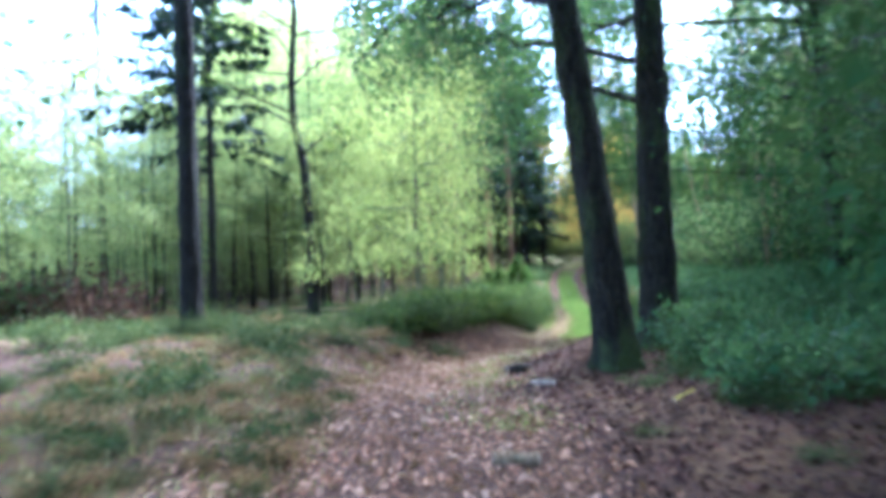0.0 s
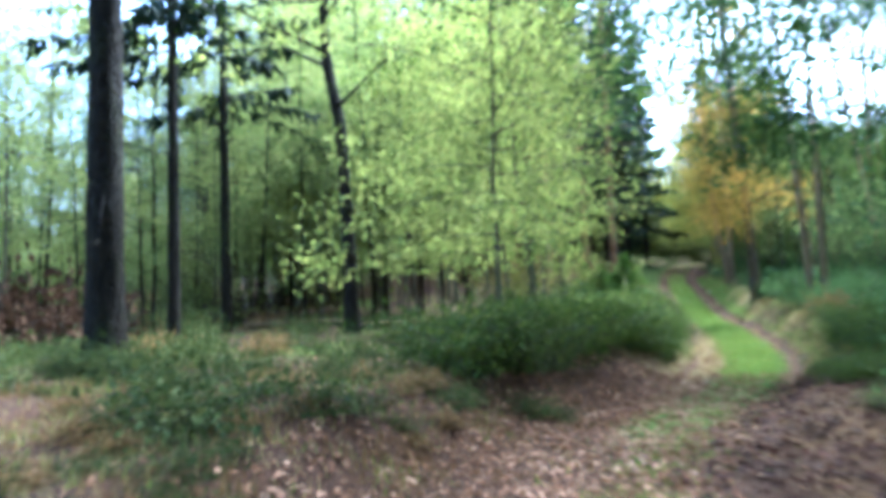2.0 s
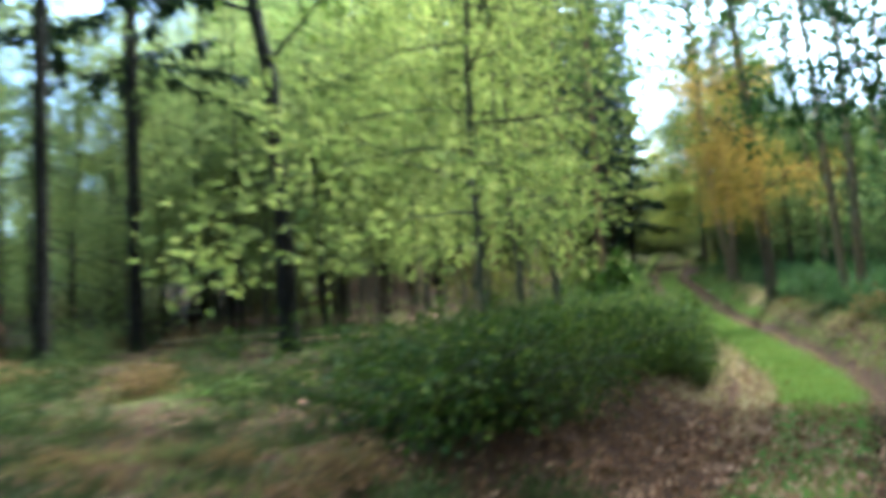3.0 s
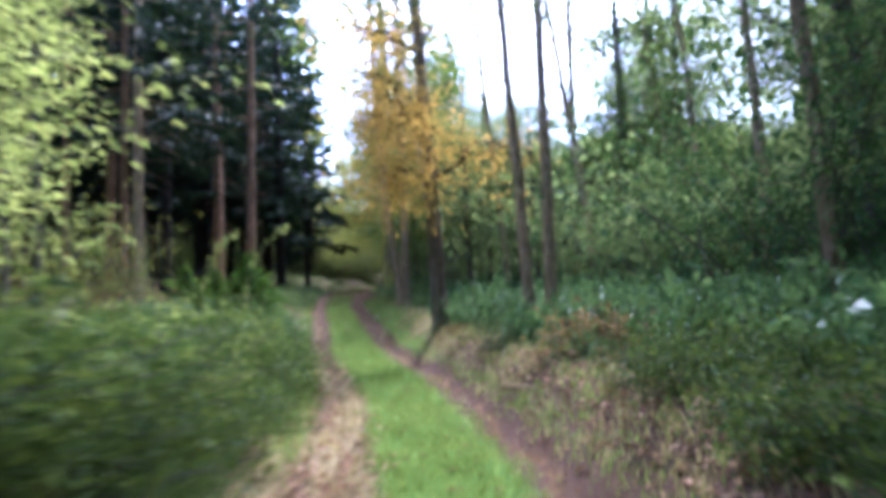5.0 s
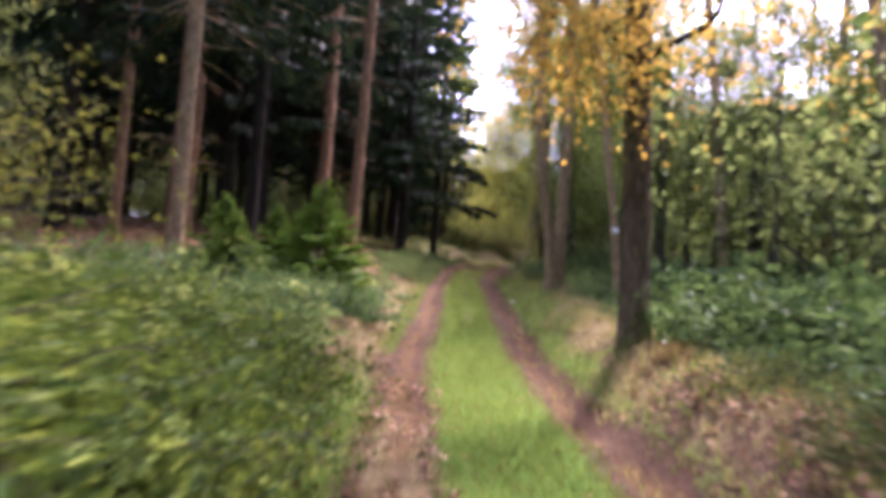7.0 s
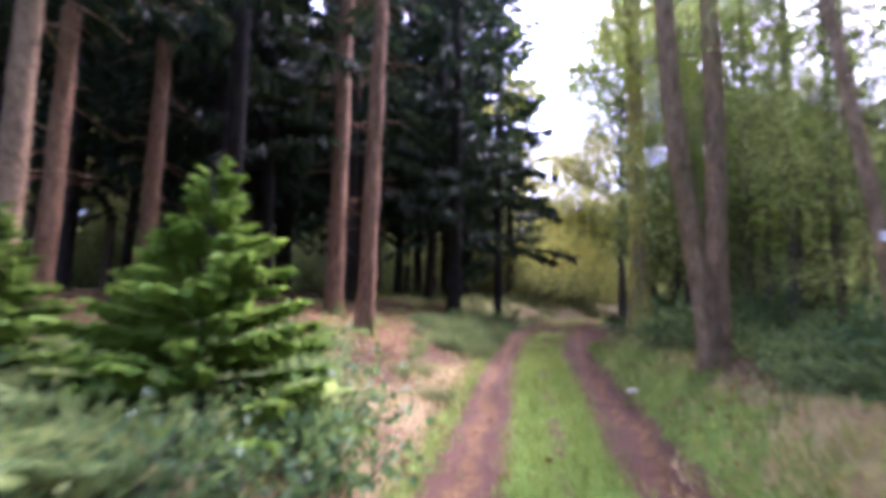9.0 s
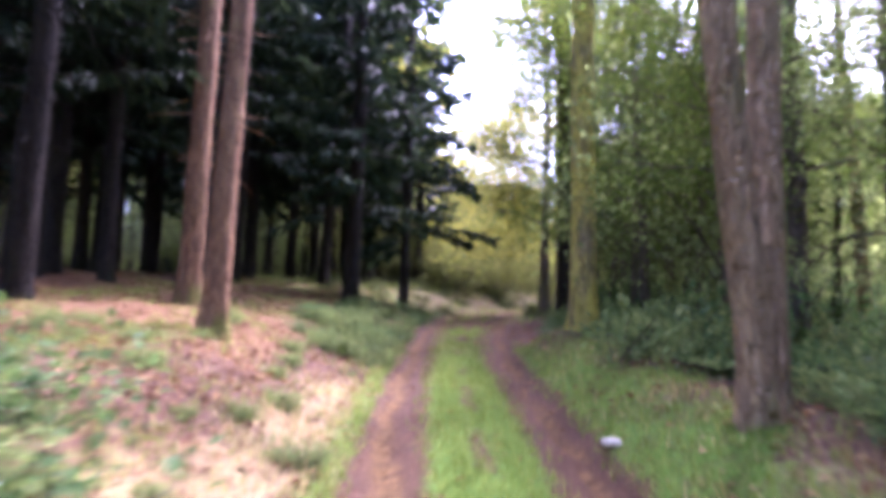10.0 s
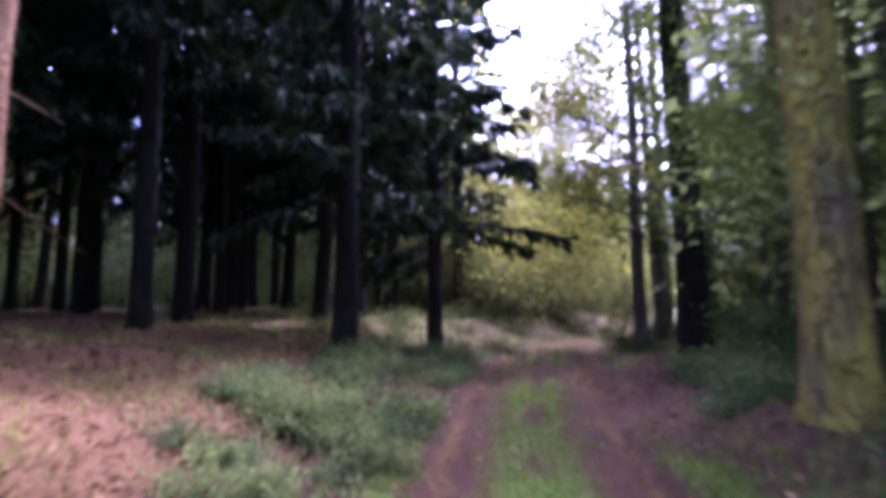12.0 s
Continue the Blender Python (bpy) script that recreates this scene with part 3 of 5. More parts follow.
# ---- ground ----
def build_ground():
    def lines(lo, hi, step, far):
        fine = np.arange(lo, hi + 1e-6, step)
        g = step * 1.25 ** np.arange(1, 60)
        c = np.cumsum(g)
        c = c[c < far]
        return np.concatenate([(lo - c)[::-1], fine, hi + c])

    xs, ys = lines(-5.0, 11.0, 0.12, 380), lines(1.0, 50.0, 0.13, 340)
    X, Y = np.meshgrid(xs, ys)
    Z = height(X, Y)
    nx, ny = len(xs), len(ys)
    v = np.stack([X, Y, Z], -1).reshape(-1, 3)
    i = (np.arange(ny - 1)[:, None] * nx + np.arange(nx - 1)[None]).ravel()
    f = np.stack([i, i + 1, i + 1 + nx, i + nx], 1).tolist()
    me = mesh_of("ground", v, f, FLOOR, True)
    at = me.color_attributes.new("cover", "FLOAT_COLOR", "POINT")
    at.data.foreach_set("color", np.clip(cover(X, Y), 0, 1).astype(np.float32).ravel())
    return tagged(new("ground", me), "rutted forest track of brown earth, grass and leaf litter", "ground", kind="structure")


ground = build_ground()

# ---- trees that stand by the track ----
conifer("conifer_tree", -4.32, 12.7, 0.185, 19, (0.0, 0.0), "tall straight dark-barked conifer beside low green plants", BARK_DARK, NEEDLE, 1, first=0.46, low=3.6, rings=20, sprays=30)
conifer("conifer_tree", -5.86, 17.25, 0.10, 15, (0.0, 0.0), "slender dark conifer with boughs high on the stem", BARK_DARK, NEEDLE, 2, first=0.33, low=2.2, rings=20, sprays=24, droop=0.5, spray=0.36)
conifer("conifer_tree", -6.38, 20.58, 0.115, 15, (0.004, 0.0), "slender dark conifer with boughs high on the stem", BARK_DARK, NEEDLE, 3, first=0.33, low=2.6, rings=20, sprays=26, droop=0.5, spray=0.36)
conifer("conifer_tree", -10.6, 23.1, 0.12, 18, (-0.005, 0.0), "slender grey-brown conifer among green saplings", BARK_GREY, NEEDLE, 4, first=0.42, low=1.6, rings=12, sprays=14)
conifer("conifer_tree", -8.92, 25.3, 0.10, 16, (0.0, 0.0), "slender grey-brown conifer among green saplings", BARK_GREY, NEEDLE, 5, first=0.62, low=1.8, rings=10, sprays=16)


def bent(h, steps):
    """A trunk line through (height, dx, dy) steps."""
    z = np.linspace(-0.25, h, 28)
    a = np.array(steps, float)
    return np.stack([np.interp(z, a[:, 0], a[:, 1]), np.interp(z, a[:, 0], a[:, 2]), z], 1)


tree("crooked_tree", -3.36, 18.99, 0.14, 12, (0, 0), "slim crooked dark tree with thin side limbs", BARK_DARK, 6, LEAF_MID, start=0.36, reach=2.6, count=16, per=120, size=0.13,
     line=bent(12, [(-0.25, 0, 0), (1, 0, 0), (2.6, -0.04, 0), (4.0, -0.12, 0), (5.0, -0.32, 0), (6.0, -0.36, 0), (8, -0.2, 0), (12, 0.1, 0)]), split=True)
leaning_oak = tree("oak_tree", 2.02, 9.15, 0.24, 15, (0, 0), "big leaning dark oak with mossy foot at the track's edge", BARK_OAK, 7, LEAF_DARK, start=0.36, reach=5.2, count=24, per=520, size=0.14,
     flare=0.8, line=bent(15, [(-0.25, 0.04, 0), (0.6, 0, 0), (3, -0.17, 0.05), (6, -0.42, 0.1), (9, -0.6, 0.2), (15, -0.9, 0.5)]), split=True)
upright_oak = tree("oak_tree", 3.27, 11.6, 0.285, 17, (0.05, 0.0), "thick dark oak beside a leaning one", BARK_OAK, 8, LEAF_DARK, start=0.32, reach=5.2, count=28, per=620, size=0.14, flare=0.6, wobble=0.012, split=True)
maple = tree("maple_tree", 6.06, 27.2, 0.135, 17, (-0.03, 0.0), "tall tree with orange autumn leaves and brown trunk", BARK_MAPLE, 9, LEAF_GOLD, start=0.3, end=0.75, reach=1.3, count=11, per=80, size=0.10, wobble=0.012, spread=0.26, rise=0.2, split=True)
tree("woodland_tree", 6.5, 24.3, 0.082, 14, (-0.04, 0.0), "slim pale brown trunk of a pair among nettles", BARK_PALE, 10, LEAF_MID, start=0.55, reach=2.0, count=10, per=90)
tree("woodland_tree", 6.76, 24.25, 0.09, 15, (0.01, 0.0), "straight pale brown trunk of a pair among nettles", BARK_PALE, 11, LEAF_MID, start=0.58, reach=2.0, count=10, per=90, wobble=0.012)
tree("forked_tree", 6.93, 33.45, 0.105, 15, (0, 0), "pale brown stem of a forked tree at the verge", BARK_PALE, 12, LEAF_MID, start=0.4, reach=2.4, count=14, per=200, flare=0.9,
     line=bent(15, [(-0.25, 0.04, 0.05), (0.4, 0.0, 0.0), (1.2, -0.14, -0.1), (2.2, -0.34, -0.3), (3, -0.42, -0.4), (5, -0.55, -0.5), (9, -0.7, -0.6), (15, -0.9, -0.8)]), split=True)
tree("forked_tree", 7.12, 33.62, 0.11, 15, (0, 0), "pale brown stem of a forked tree at the verge", BARK_PALE, 13, LEAF_MID, start=0.4, reach=2.4, count=14, per=200, flare=0.7,
     line=bent(15, [(-0.25, -0.05, -0.04), (0.5, 0, 0), (3, 0.05, 0), (6, 0.02, 0.0), (15, 0.2, 0)]), split=True)
tree("slender_tree", 7.31, 31.1, 0.06, 11, (0.0, 0.0), "slender leaning pale tree with a small white tag", BARK_PALE, 14, LEAF_MID, start=0.5, reach=1.8, count=10, per=80, flare=0.3,
     line=bent(11, [(-0.25, 0.03, -0.02), (0, 0, 0), (1.1, -0.06, 0.1), (2.5, -0.2, 0.2), (5, -0.5, 0.3), (11, -1.0, 0.5)]))
mossy = tree("mossy_tree", 8.07, 39.56, 0.185, 18, (0.004, 0.0), "stout tree with yellow-green mossy bark and spreading foot", BARK_MOSS, 15, LEAF_MID, start=0.3, reach=3.5, count=20, per=320, size=0.11, flare=0.75, wobble=0.012, rise=0.9, split=True)
yellow = tree("woodland_tree", 10.9, 49.6, 0.12, 10, (-0.02, 0.0), "yellowing broad-leaved tree at the bend of the track", BARK_GREY, 18, LEAF_YELLOW, start=0.18, reach=2.6, count=24, per=330, size=0.10, split=True)
bend_oak = tree("woodland_tree", 9.68, 45.2, 0.21, 18, (-0.01, 0.0), "dark upright tree beyond the mossy one", BARK_DARK, 16, LEAF_MID, start=0.28, reach=3.2, count=20, per=320, size=0.11, wobble=0.012)

over = tree("oak_tree", 8.9, 16.6, 0.17, 14, (0.0, 0.0), "dark oak whose long limbs reach over the track", BARK_DARK, 17, LEAF_DARK, start=0.3, reach=3.4, count=18, per=520, size=0.13, split=True)


def reaching_limb(root, pts, r, leaf_mat, per, seed, spread=0.35, size=0.11):
    """A long limb through points given from the tree's foot, with twigs and leaves along it."""
    per, size = int(per * 1.5), size * 0.8
    rng = np.random.default_rng(seed)
    a = np.array(pts, float)
    t = np.linspace(0, 1, 14)
    line = np.stack([np.interp(t, np.linspace(0, 1, len(a)), a[:, k]) for k in range(3)], 1) + rng.normal(size=(14, 3)) * 0.05
    wood, green = Bag(), Bag()
    wood.tube(line, np.linspace(r, r * 0.2, 14), 7)
    spots = []
    for _ in range(26):
        q = rng.integers(4, 14)
        td = rand_dirs(rng, 1, 0.6)[0]
        tw = curve(line[q], td, rng.uniform(0.4, 1.2), (0, 0, -0.7), 5, rng, 0.15)
        wood.tube(tw, np.linspace(r * 0.22, 0.004, 5), 4, cap=False)
        spots += list(tw[2:])
    spots = np.array(spots)
    p = spots[rng.integers(0, len(spots), per)]
    o = rng.normal(size=(per, 3)) * spread * np.array([1, 1, 0.6])
    S = size * rng.uniform(0.6, 1.4, per)
    green.leaves(p + o, o / spread + rand_dirs(rng, per, 0.6) + np.array([0, 0, -0.3]), rand_dirs(rng, per, 0.5) + np.array([0, 0, 0.8]), S, S * rng.uniform(0.5, 0.75, per))
    limb = part("limb", wood.mesh("limb", BARK_DARK, True), root)
    part("foliage", green.mesh("foliage", leaf_mat), limb)["kind"] = "stuff"


for q, (limb_pts, n) in enumerate([([(0, 0, 2.3), (-0.5, -0.4, 2.7), (-0.9, -0.8, 2.6), (-1.3, -1.0, 2.3)], 1300), ([(0, 0, 3.1), (-0.6, -0.4, 3.6), (-1.4, -0.8, 3.5)], 1400),
                                   ([(0, 0, 2.6), (0.5, -1.2, 3.0), (0.9, -1.8, 2.6)], 350), ([(0, 0, 3.8), (-0.8, -0.3, 4.3), (-1.7, -0.6, 4.4)], 1100), ([(0, 0, 4.8), (-0.8, 0.2, 5.4), (-1.6, 0.4, 5.6)], 900)]):
    reaching_limb(maple, limb_pts, 0.035, LEAF_GOLD, n, 70 + q, 0.28, 0.085)
reaching_limb(maple, [(0, 0, 3.5), (-0.55, 0, 3.9), (-1.3, 0, 4.7)], 0.055, LEAF_GOLD, 60, 74, 0.3, 0.08)
reaching_limb(yellow, [(0, 0, 2.6), (-1.1, -0.6, 3.3), (-2.5, -1.2, 3.2)], 0.035, LEAF_YELLOW, 1700, 80, 0.4)
reaching_limb(yellow, [(0, 0, 2.0), (-0.9, 0.6, 2.4), (-2.4, 1.0, 2.3)], 0.03, LEAF_YELLOW, 1300, 81, 0.4)
reaching_limb(yellow, [(0, 0, 4.0), (-1.1, -0.4, 4.8), (-2.4, -0.8, 4.9)], 0.03, LEAF_YELLOW, 1500, 84, 0.45)
reaching_limb(yellow, [(0, 0, 5.0), (-0.8, 0.4, 6.0), (-1.9, 0.8, 6.2)], 0.03, LEAF_YELLOW, 1300, 85, 0.45)
for x, y, s in [(9.8, 59.5, 0.66), (11.6, 60.5, 0.8), (12.4, 62.8, 0.86), (10.8, 63.5, 0.78), (13.2, 58.5, 0.8), (8.6, 62.5, 0.62)]:
    copy_thing(yellow, pose(x, y, hz(x, y), 0, 0, 80 * x) @ Matrix.Scale(s, 4))
reaching_limb(bend_oak, [(0, 0, 5.0), (-0.8, -0.5, 6.2), (-1.5, -0.8, 6.5)], 0.05, LEAF_MID, 1700, 82, 0.45)
reaching_limb(bend_oak, [(0, 0, 5.6), (-0.8, -1.5, 6.6), (-1.4, -2.6, 6.8)], 0.05, LEAF_MID, 1300, 83, 0.45)
reaching_limb(over, [(0, 0, 3.6), (-3.7, 1.7, 4.2), (-5.3, 2.3, 4.7), (-7.2, 2.8, 4.5)], 0.03, LEAF_DARK, 1500, 61)
reaching_limb(over, [(0, 0, 2.6), (-3.5, 0.9, 3.1), (-4.6, 1, 3.2), (-5.6, 1.1, 2.9)], 0.03, LEAF_DARK, 2000, 62)
reaching_limb(over, [(0, 0, 3), (-2.9, -0.4, 3.6), (-3.5, -1.8, 3.8)], 0.03, LEAF_DARK, 1600, 63)

# the leaning oak's limbs towards -y are mostly unseen, added to shade the start
for root, limbs in ((leaning_oak, [([(-0.3, 0, 4.6), (-1.2, 1.2, 5.2), (-2.4, 2.2, 5.4), (-3.4, 3.0, 5.0)], 1500), ([(-0.4, 0, 5.8), (-1.4, -0.6, 6.6), (-3.0, -1.0, 7.0), (-4.6, -1.6, 6.8)], 2200),
                                  ([(-0.5, 0.1, 7.0), (-1.5, 1.8, 8.0), (-3.4, 3.0, 8.4), (-5.2, 4.2, 8.2)], 2400), ([(-0.5, 0.1, 6.4), (0.2, -1.8, 7.4), (0.0, -3.6, 7.8), (-0.8, -5.4, 7.6)], 2400), ([(-0.3, 0, 5.6), (1.0, -1.6, 6.4), (2.2, -3.2, 6.6), (3.2, -5.0, 6.2)], 2600),
                                  ([(-0.4, 0, 6.8), (0.6, -2.4, 7.6), (1.2, -4.6, 7.6), (1.4, -6.6, 7.2)], 2600)]),
                    (upright_oak, [([(0.2, 0, 4.4), (-1.4, 1.4, 5.4), (-2.9, 2.6, 6.0), (-4.4, 3.4, 5.8)], 1700), ([(0.2, 0, 3.8), (-0.6, 1.6, 4.6), (-1.4, 3.0, 5.0), (-2.2, 4.6, 5.0)], 1500),
                                   ([(0.3, 0, 6.4), (-1.4, 2.4, 7.6), (-3.4, 4.6, 8.4), (-5.2, 6.2, 8.4)], 2400)])):
    for q, (limb_pts, n) in enumerate(limbs):
        reaching_limb(root, limb_pts, 0.06, LEAF_DARK, n, 90 + q, 0.42, 0.10)
reaching_limb(over, [(0, 0, 6.2), (-3.9, 2, 7.2), (-5.3, 3, 7.8), (-6.9, 4, 7.8)], 0.07, LEAF_DARK, 2600, 64, 0.6)
reaching_limb(over, [(0, 0, 6.6), (-3.9, 1.2, 7.8), (-5.3, 1.6, 8.4), (-7.3, 1.6, 8.6)], 0.07, LEAF_DARK, 2600, 65, 0.6)
reaching_limb(over, [(0, 0, 4.6), (-3.0, 0.8, 5.6), (-4.4, 1.6, 6.2), (-5.6, 2.4, 6.0)], 0.04, LEAF_DARK, 2000, 67, 0.5)
reaching_limb(over, [(0, 0, 4.2), (-2.6, 0.2, 5.0), (-4.0, 0.6, 5.2), (-5.2, 1.0, 4.8)], 0.04, LEAF_DARK, 2000, 68, 0.5)
reaching_limb(over, [(0, 0, 7), (-3.5, 3.2, 8.4), (-4.7, 5, 9)], 0.07, LEAF_DARK, 2200, 66, 0.6)

# conifers on the far side of the track
conifer("pine_tree", 0.68, 32.85, 0.125, 20, (0.0, 0.0), "tall pine with pale brown bark beside young spruces", BARK_PALE, NEEDLE, 21, first=0.22, low=2.6, rings=24, sprays=26)
conifer("pine_tree", 0.2, 34.5, 0.115, 20, (0.0, 0.0), "tall pine with pale brown bark beside young spruces", BARK_PINE, NEEDLE, 22, first=0.22, low=2.6, rings=24, sprays=26)
conifer("pine_tree", -0.72, 39.8, 0.16, 20, (0.0, 0.0), "tall pine with reddish brown bark", BARK_PINE, NEEDLE, 23, first=0.27, low=2.8, rings=18, sprays=20)
conifer("pine_tree", 2.54, 40.86, 0.17, 21, (0.0, 0.0), "tall pine with reddish brown bark on needle litter", BARK_PINE, NEEDLE, 24, first=0.33, low=3.0, rings=20, sprays=22)
conifer("pine_tree", 3.40, 37.55, 0.13, 21, (0.012, 0.0), "tall pine with reddish bark and a mossy foot", BARK_PINE, NEEDLE, 25, first=0.28, low=3.0, rings=16, sprays=20, flare=1.2)
conifer("pine_tree", -1.5, 36.7, 0.12, 20, (0.0, 0.0), "tall pine with dark reddish bark", BARK_PINE, NEEDLE, 34, first=0.26, low=2.6, rings=24, sprays=26)
SPRUCE = "dark spruce with low drooping boughs"
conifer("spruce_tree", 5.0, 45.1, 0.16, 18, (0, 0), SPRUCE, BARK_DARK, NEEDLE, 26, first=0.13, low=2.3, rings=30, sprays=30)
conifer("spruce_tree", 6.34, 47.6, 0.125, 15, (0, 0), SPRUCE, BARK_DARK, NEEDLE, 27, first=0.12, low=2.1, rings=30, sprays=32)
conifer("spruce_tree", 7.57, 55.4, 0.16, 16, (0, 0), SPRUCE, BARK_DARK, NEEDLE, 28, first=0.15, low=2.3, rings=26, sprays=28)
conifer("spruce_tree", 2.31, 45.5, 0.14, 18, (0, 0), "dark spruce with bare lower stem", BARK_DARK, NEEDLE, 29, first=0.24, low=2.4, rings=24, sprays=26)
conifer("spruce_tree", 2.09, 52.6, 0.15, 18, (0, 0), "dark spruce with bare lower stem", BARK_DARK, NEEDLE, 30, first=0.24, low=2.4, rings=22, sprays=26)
conifer("spruce_tree", -0.6, 62.9, 0.2, 20, (0, 0), "pale-stemmed conifer deep in the wood", BARK_PALE, NEEDLE, 31, first=0.5, low=2.4, rings=14, sprays=20)
conifer("pine_tree", -2.8, 30.0, 0.15, 18, (0, 0), "pale pine stem behind the saplings", BARK_PALE, NEEDLE, 33, first=0.42, low=2.0, rings=10, sprays=16)

KEY = [(o.location.x, o.location.y) for o in scene.objects if o.parent is None and o.get("category") == "tree"]


def clear(x, y, d=0.8):
    return all((x - a) ** 2 + (y - b) ** 2 > d * d for a, b in KEY)


# ---- young trees and thicket ----
rng = np.random.default_rng(100)
SAP = "young broad-leaved tree with thin stem and light green leaves"
saplings = [tree("sapling", x, y, r, h, lean, SAP, BARK_STEM, 110 + i, LEAF_SAP, start=0.26, end=0.98, reach=(1.6, 1.6, 0.8)[i], count=(26, 26, 16)[i], per=(190, 190, 90)[i], size=(0.085, 0.085, 0.065)[i], flare=0.25, wobble=0.06, spread=0.19, rise=0.3, sides=8, group="thicket saplings")
            for i, (x, y, r, h, lean) in enumerate([(-0.52, 14.45, 0.028, 5.6, (0.01, 0.0)), (-0.1, 18.65, 0.032, 6.6, (-0.02, 0.02)), (0.71, 22.36, 0.045, 7.6, (-0.01, 0.0))])]
for x, y, k, s in [(-2.3, 27.0, 2, 1.2), (-0.9, 20.2, 0, 1.05), (-1.9, 22.6, 1, 1.1), (-1.6, 24.3, 0, 1.1), (0.55, 21.1, 2, 0.9), (-0.12, 20.3, 2, 0.8), (-0.6, 19.6, 2, 0.85), (0.2, 23.2, 2, 0.9), (-0.9, 21.6, 2, 0.8)]:
    copy_thing(saplings[k], pose(x, y, hz(x, y), 0, 0, rng.uniform(0, 360)) @ Matrix.Scale(s, 4))
left_wood = lambda x, y: off(x, y) < -4.2 and x < -2.2 and clear(x, y, 0.7) and not (y < 21 and x > -6) and (y < 27.5 or x < -6.5)
pale = [tree("sapling", x, y, 0.035, h, (0.0, 0.0), SAP, BARK_STEM, 115 + i, (LEAF_LIGHT, LEAF_SOFT, LEAF_LIGHT)[i], start=0.33, end=0.98, reach=1.9, count=20, per=170, size=0.09, flare=0.25, wobble=0.06, spread=0.16, rise=0.25, sides=8, group="thicket saplings")
        for i, (x, y, h) in enumerate([(-6.0, 26.0, 6.2), (-8.0, 28.0, 7.0), (-4.6, 24.6, 5.6)])]
for k in range(3):
    scatter(pale[k], spots_in(rng, 17, (-17, 20, 1.5, 36), left_wood, 1.3), rng, 0.75, 1.2)
    scatter(pale[k], spots_in(rng, 8, (-22, 12, -8, 24), left_wood, 1.2), rng, 0.8, 1.1)
thin = [tree("slender_tree", x, y, 0.045, 8.5, (0.0, 0.0), "thin dark-stemmed young tree with a sparse crown", BARK_DARK, 118 + i, LEAF_LIGHT, start=0.42, reach=1.3, count=12, per=70, size=0.09, flare=0.3, wobble=0.05, spread=0.2, sides=8, group="thin trees of the thicket")
        for i, (x, y) in enumerate([(-5.2, 22.2), (-2.9, 24.4)])]
for k in range(2):
    scatter(thin[k], spots_in(rng, 22, (-15, 18.5, -1.2, 31), lambda x, y: off(x, y) < -4 and clear(x, y, 0.6) and x < 0.2 - 0.2 * (y - 16) and not (y < 22 and x > -6), 0.9), rng, 0.6, 1.15, 3)
hazel = [shrub("hazel_bush", -7.5 - 1.5 * i, 22.5 + i, "tall loose bush with light green leaves", 120 + i, LEAF_LIGHT, wide=1.2, tall=2.6, stems=18, per=130, size=0.075, spread=0.25, arch=0.35, group="thicket bushes") for i in range(2)]
for h in hazel:
    scatter(h, spots_in(rng, 16, (-22, 17, 0.5, 38), lambda x, y: left_wood(x, y) and (y > 29 or x < -11), 1.4), rng, 0.7, 1.3)

olive = shrub("hazel_bush", 0.1, 26.2, "loose bush with olive yellow leaves", 124, LEAF_OLIVE, wide=0.9, tall=2.0, stems=16, per=90, size=0.055, spread=0.18, arch=0.4, group="thicket bushes")
for x, y, s in [(-0.8, 25.9, 1.1), (-0.5, 27.4, 1.0), (0.35, 24.6, 0.6)]:
    copy_thing(olive, pose(x, y, hz(x, y), 0, 0, 110 * x) @ Matrix.Scale(s, 4))

# broad-leaved trees of the wood beyond
broad = [tree("woodland_tree", x, y, 0.15, 13, (0.0, 0.0), "broad-leaved tree in the wood behind", BARK_GREY, 130 + i, mat, start=0.2, reach=2.9, count=26, per=460, size=0.105, spread=0.42, group="trees of the wood behind")
         for i, (x, y, mat) in enumerate([(-7.0, 33.5, LEAF_LIGHT), (13.5, 33.0, LEAF_MID), (12.0, 18.0, LEAF_DARK), (14.5, 27.0, LEAF_SOFT)])]


def not_in_gap(x, y):
    """Leaves the sky open above the clearing beyond the track's bend and over the right-hand wood."""
    a = math.degrees(math.atan2(x - 5.4, y - 35.4))
    b = math.degrees(math.atan2(x - 2.8, y - 16.2))
    m = math.degrees(math.atan(2.2 / max(4.0, math.hypot(x - 2.8, y - 16.2))))
    c = math.degrees(math.atan2(x, y))
    return not (8 < a < 17 and y > 36) and not (19 - m < b < 31 + 1.0 * m and y > 20) and not (37 < b < 47 and y > 17) and not (c < -17) and not (18.5 < c < 23.5 and 12 < y < 45)


rng = np.random.default_rng(200)
for x, y, s in [(-4.8, 29.0, 0.9), (-6.6, 31.4, 1.05), (-8.6, 30.4, 0.9), (-8.0, 35.5, 1.1), (-4.2, 26.8, 0.75), (-10.4, 33.6, 1.0)]:
    copy_thing(broad[0], pose(x, y, hz(x, y), 0, 0, 95 * x) @ Matrix.Scale(s, 4))
scatter(broad[0], spots_in(rng, 12, (-14, 32, -7, 62), lambda x, y: clear(x, y, 1.5) and not_in_gap(x, y), 2.4), rng, 0.8, 1.15)
pair = next(o for o in scene.objects if o.name.startswith("woodland_tree") and o.parent is None)
scatter(pair, [(9.6, 22.0), (11.2, 25.0), (12.6, 23.4), (10.4, 29.2), (13.2, 29.0), (9.3, 31.8), (14.4, 26.6), (11.8, 33.0), (13.6, 36.5), (11.2, 38.0), (15.5, 33.0)], rng, 0.9, 1.25)
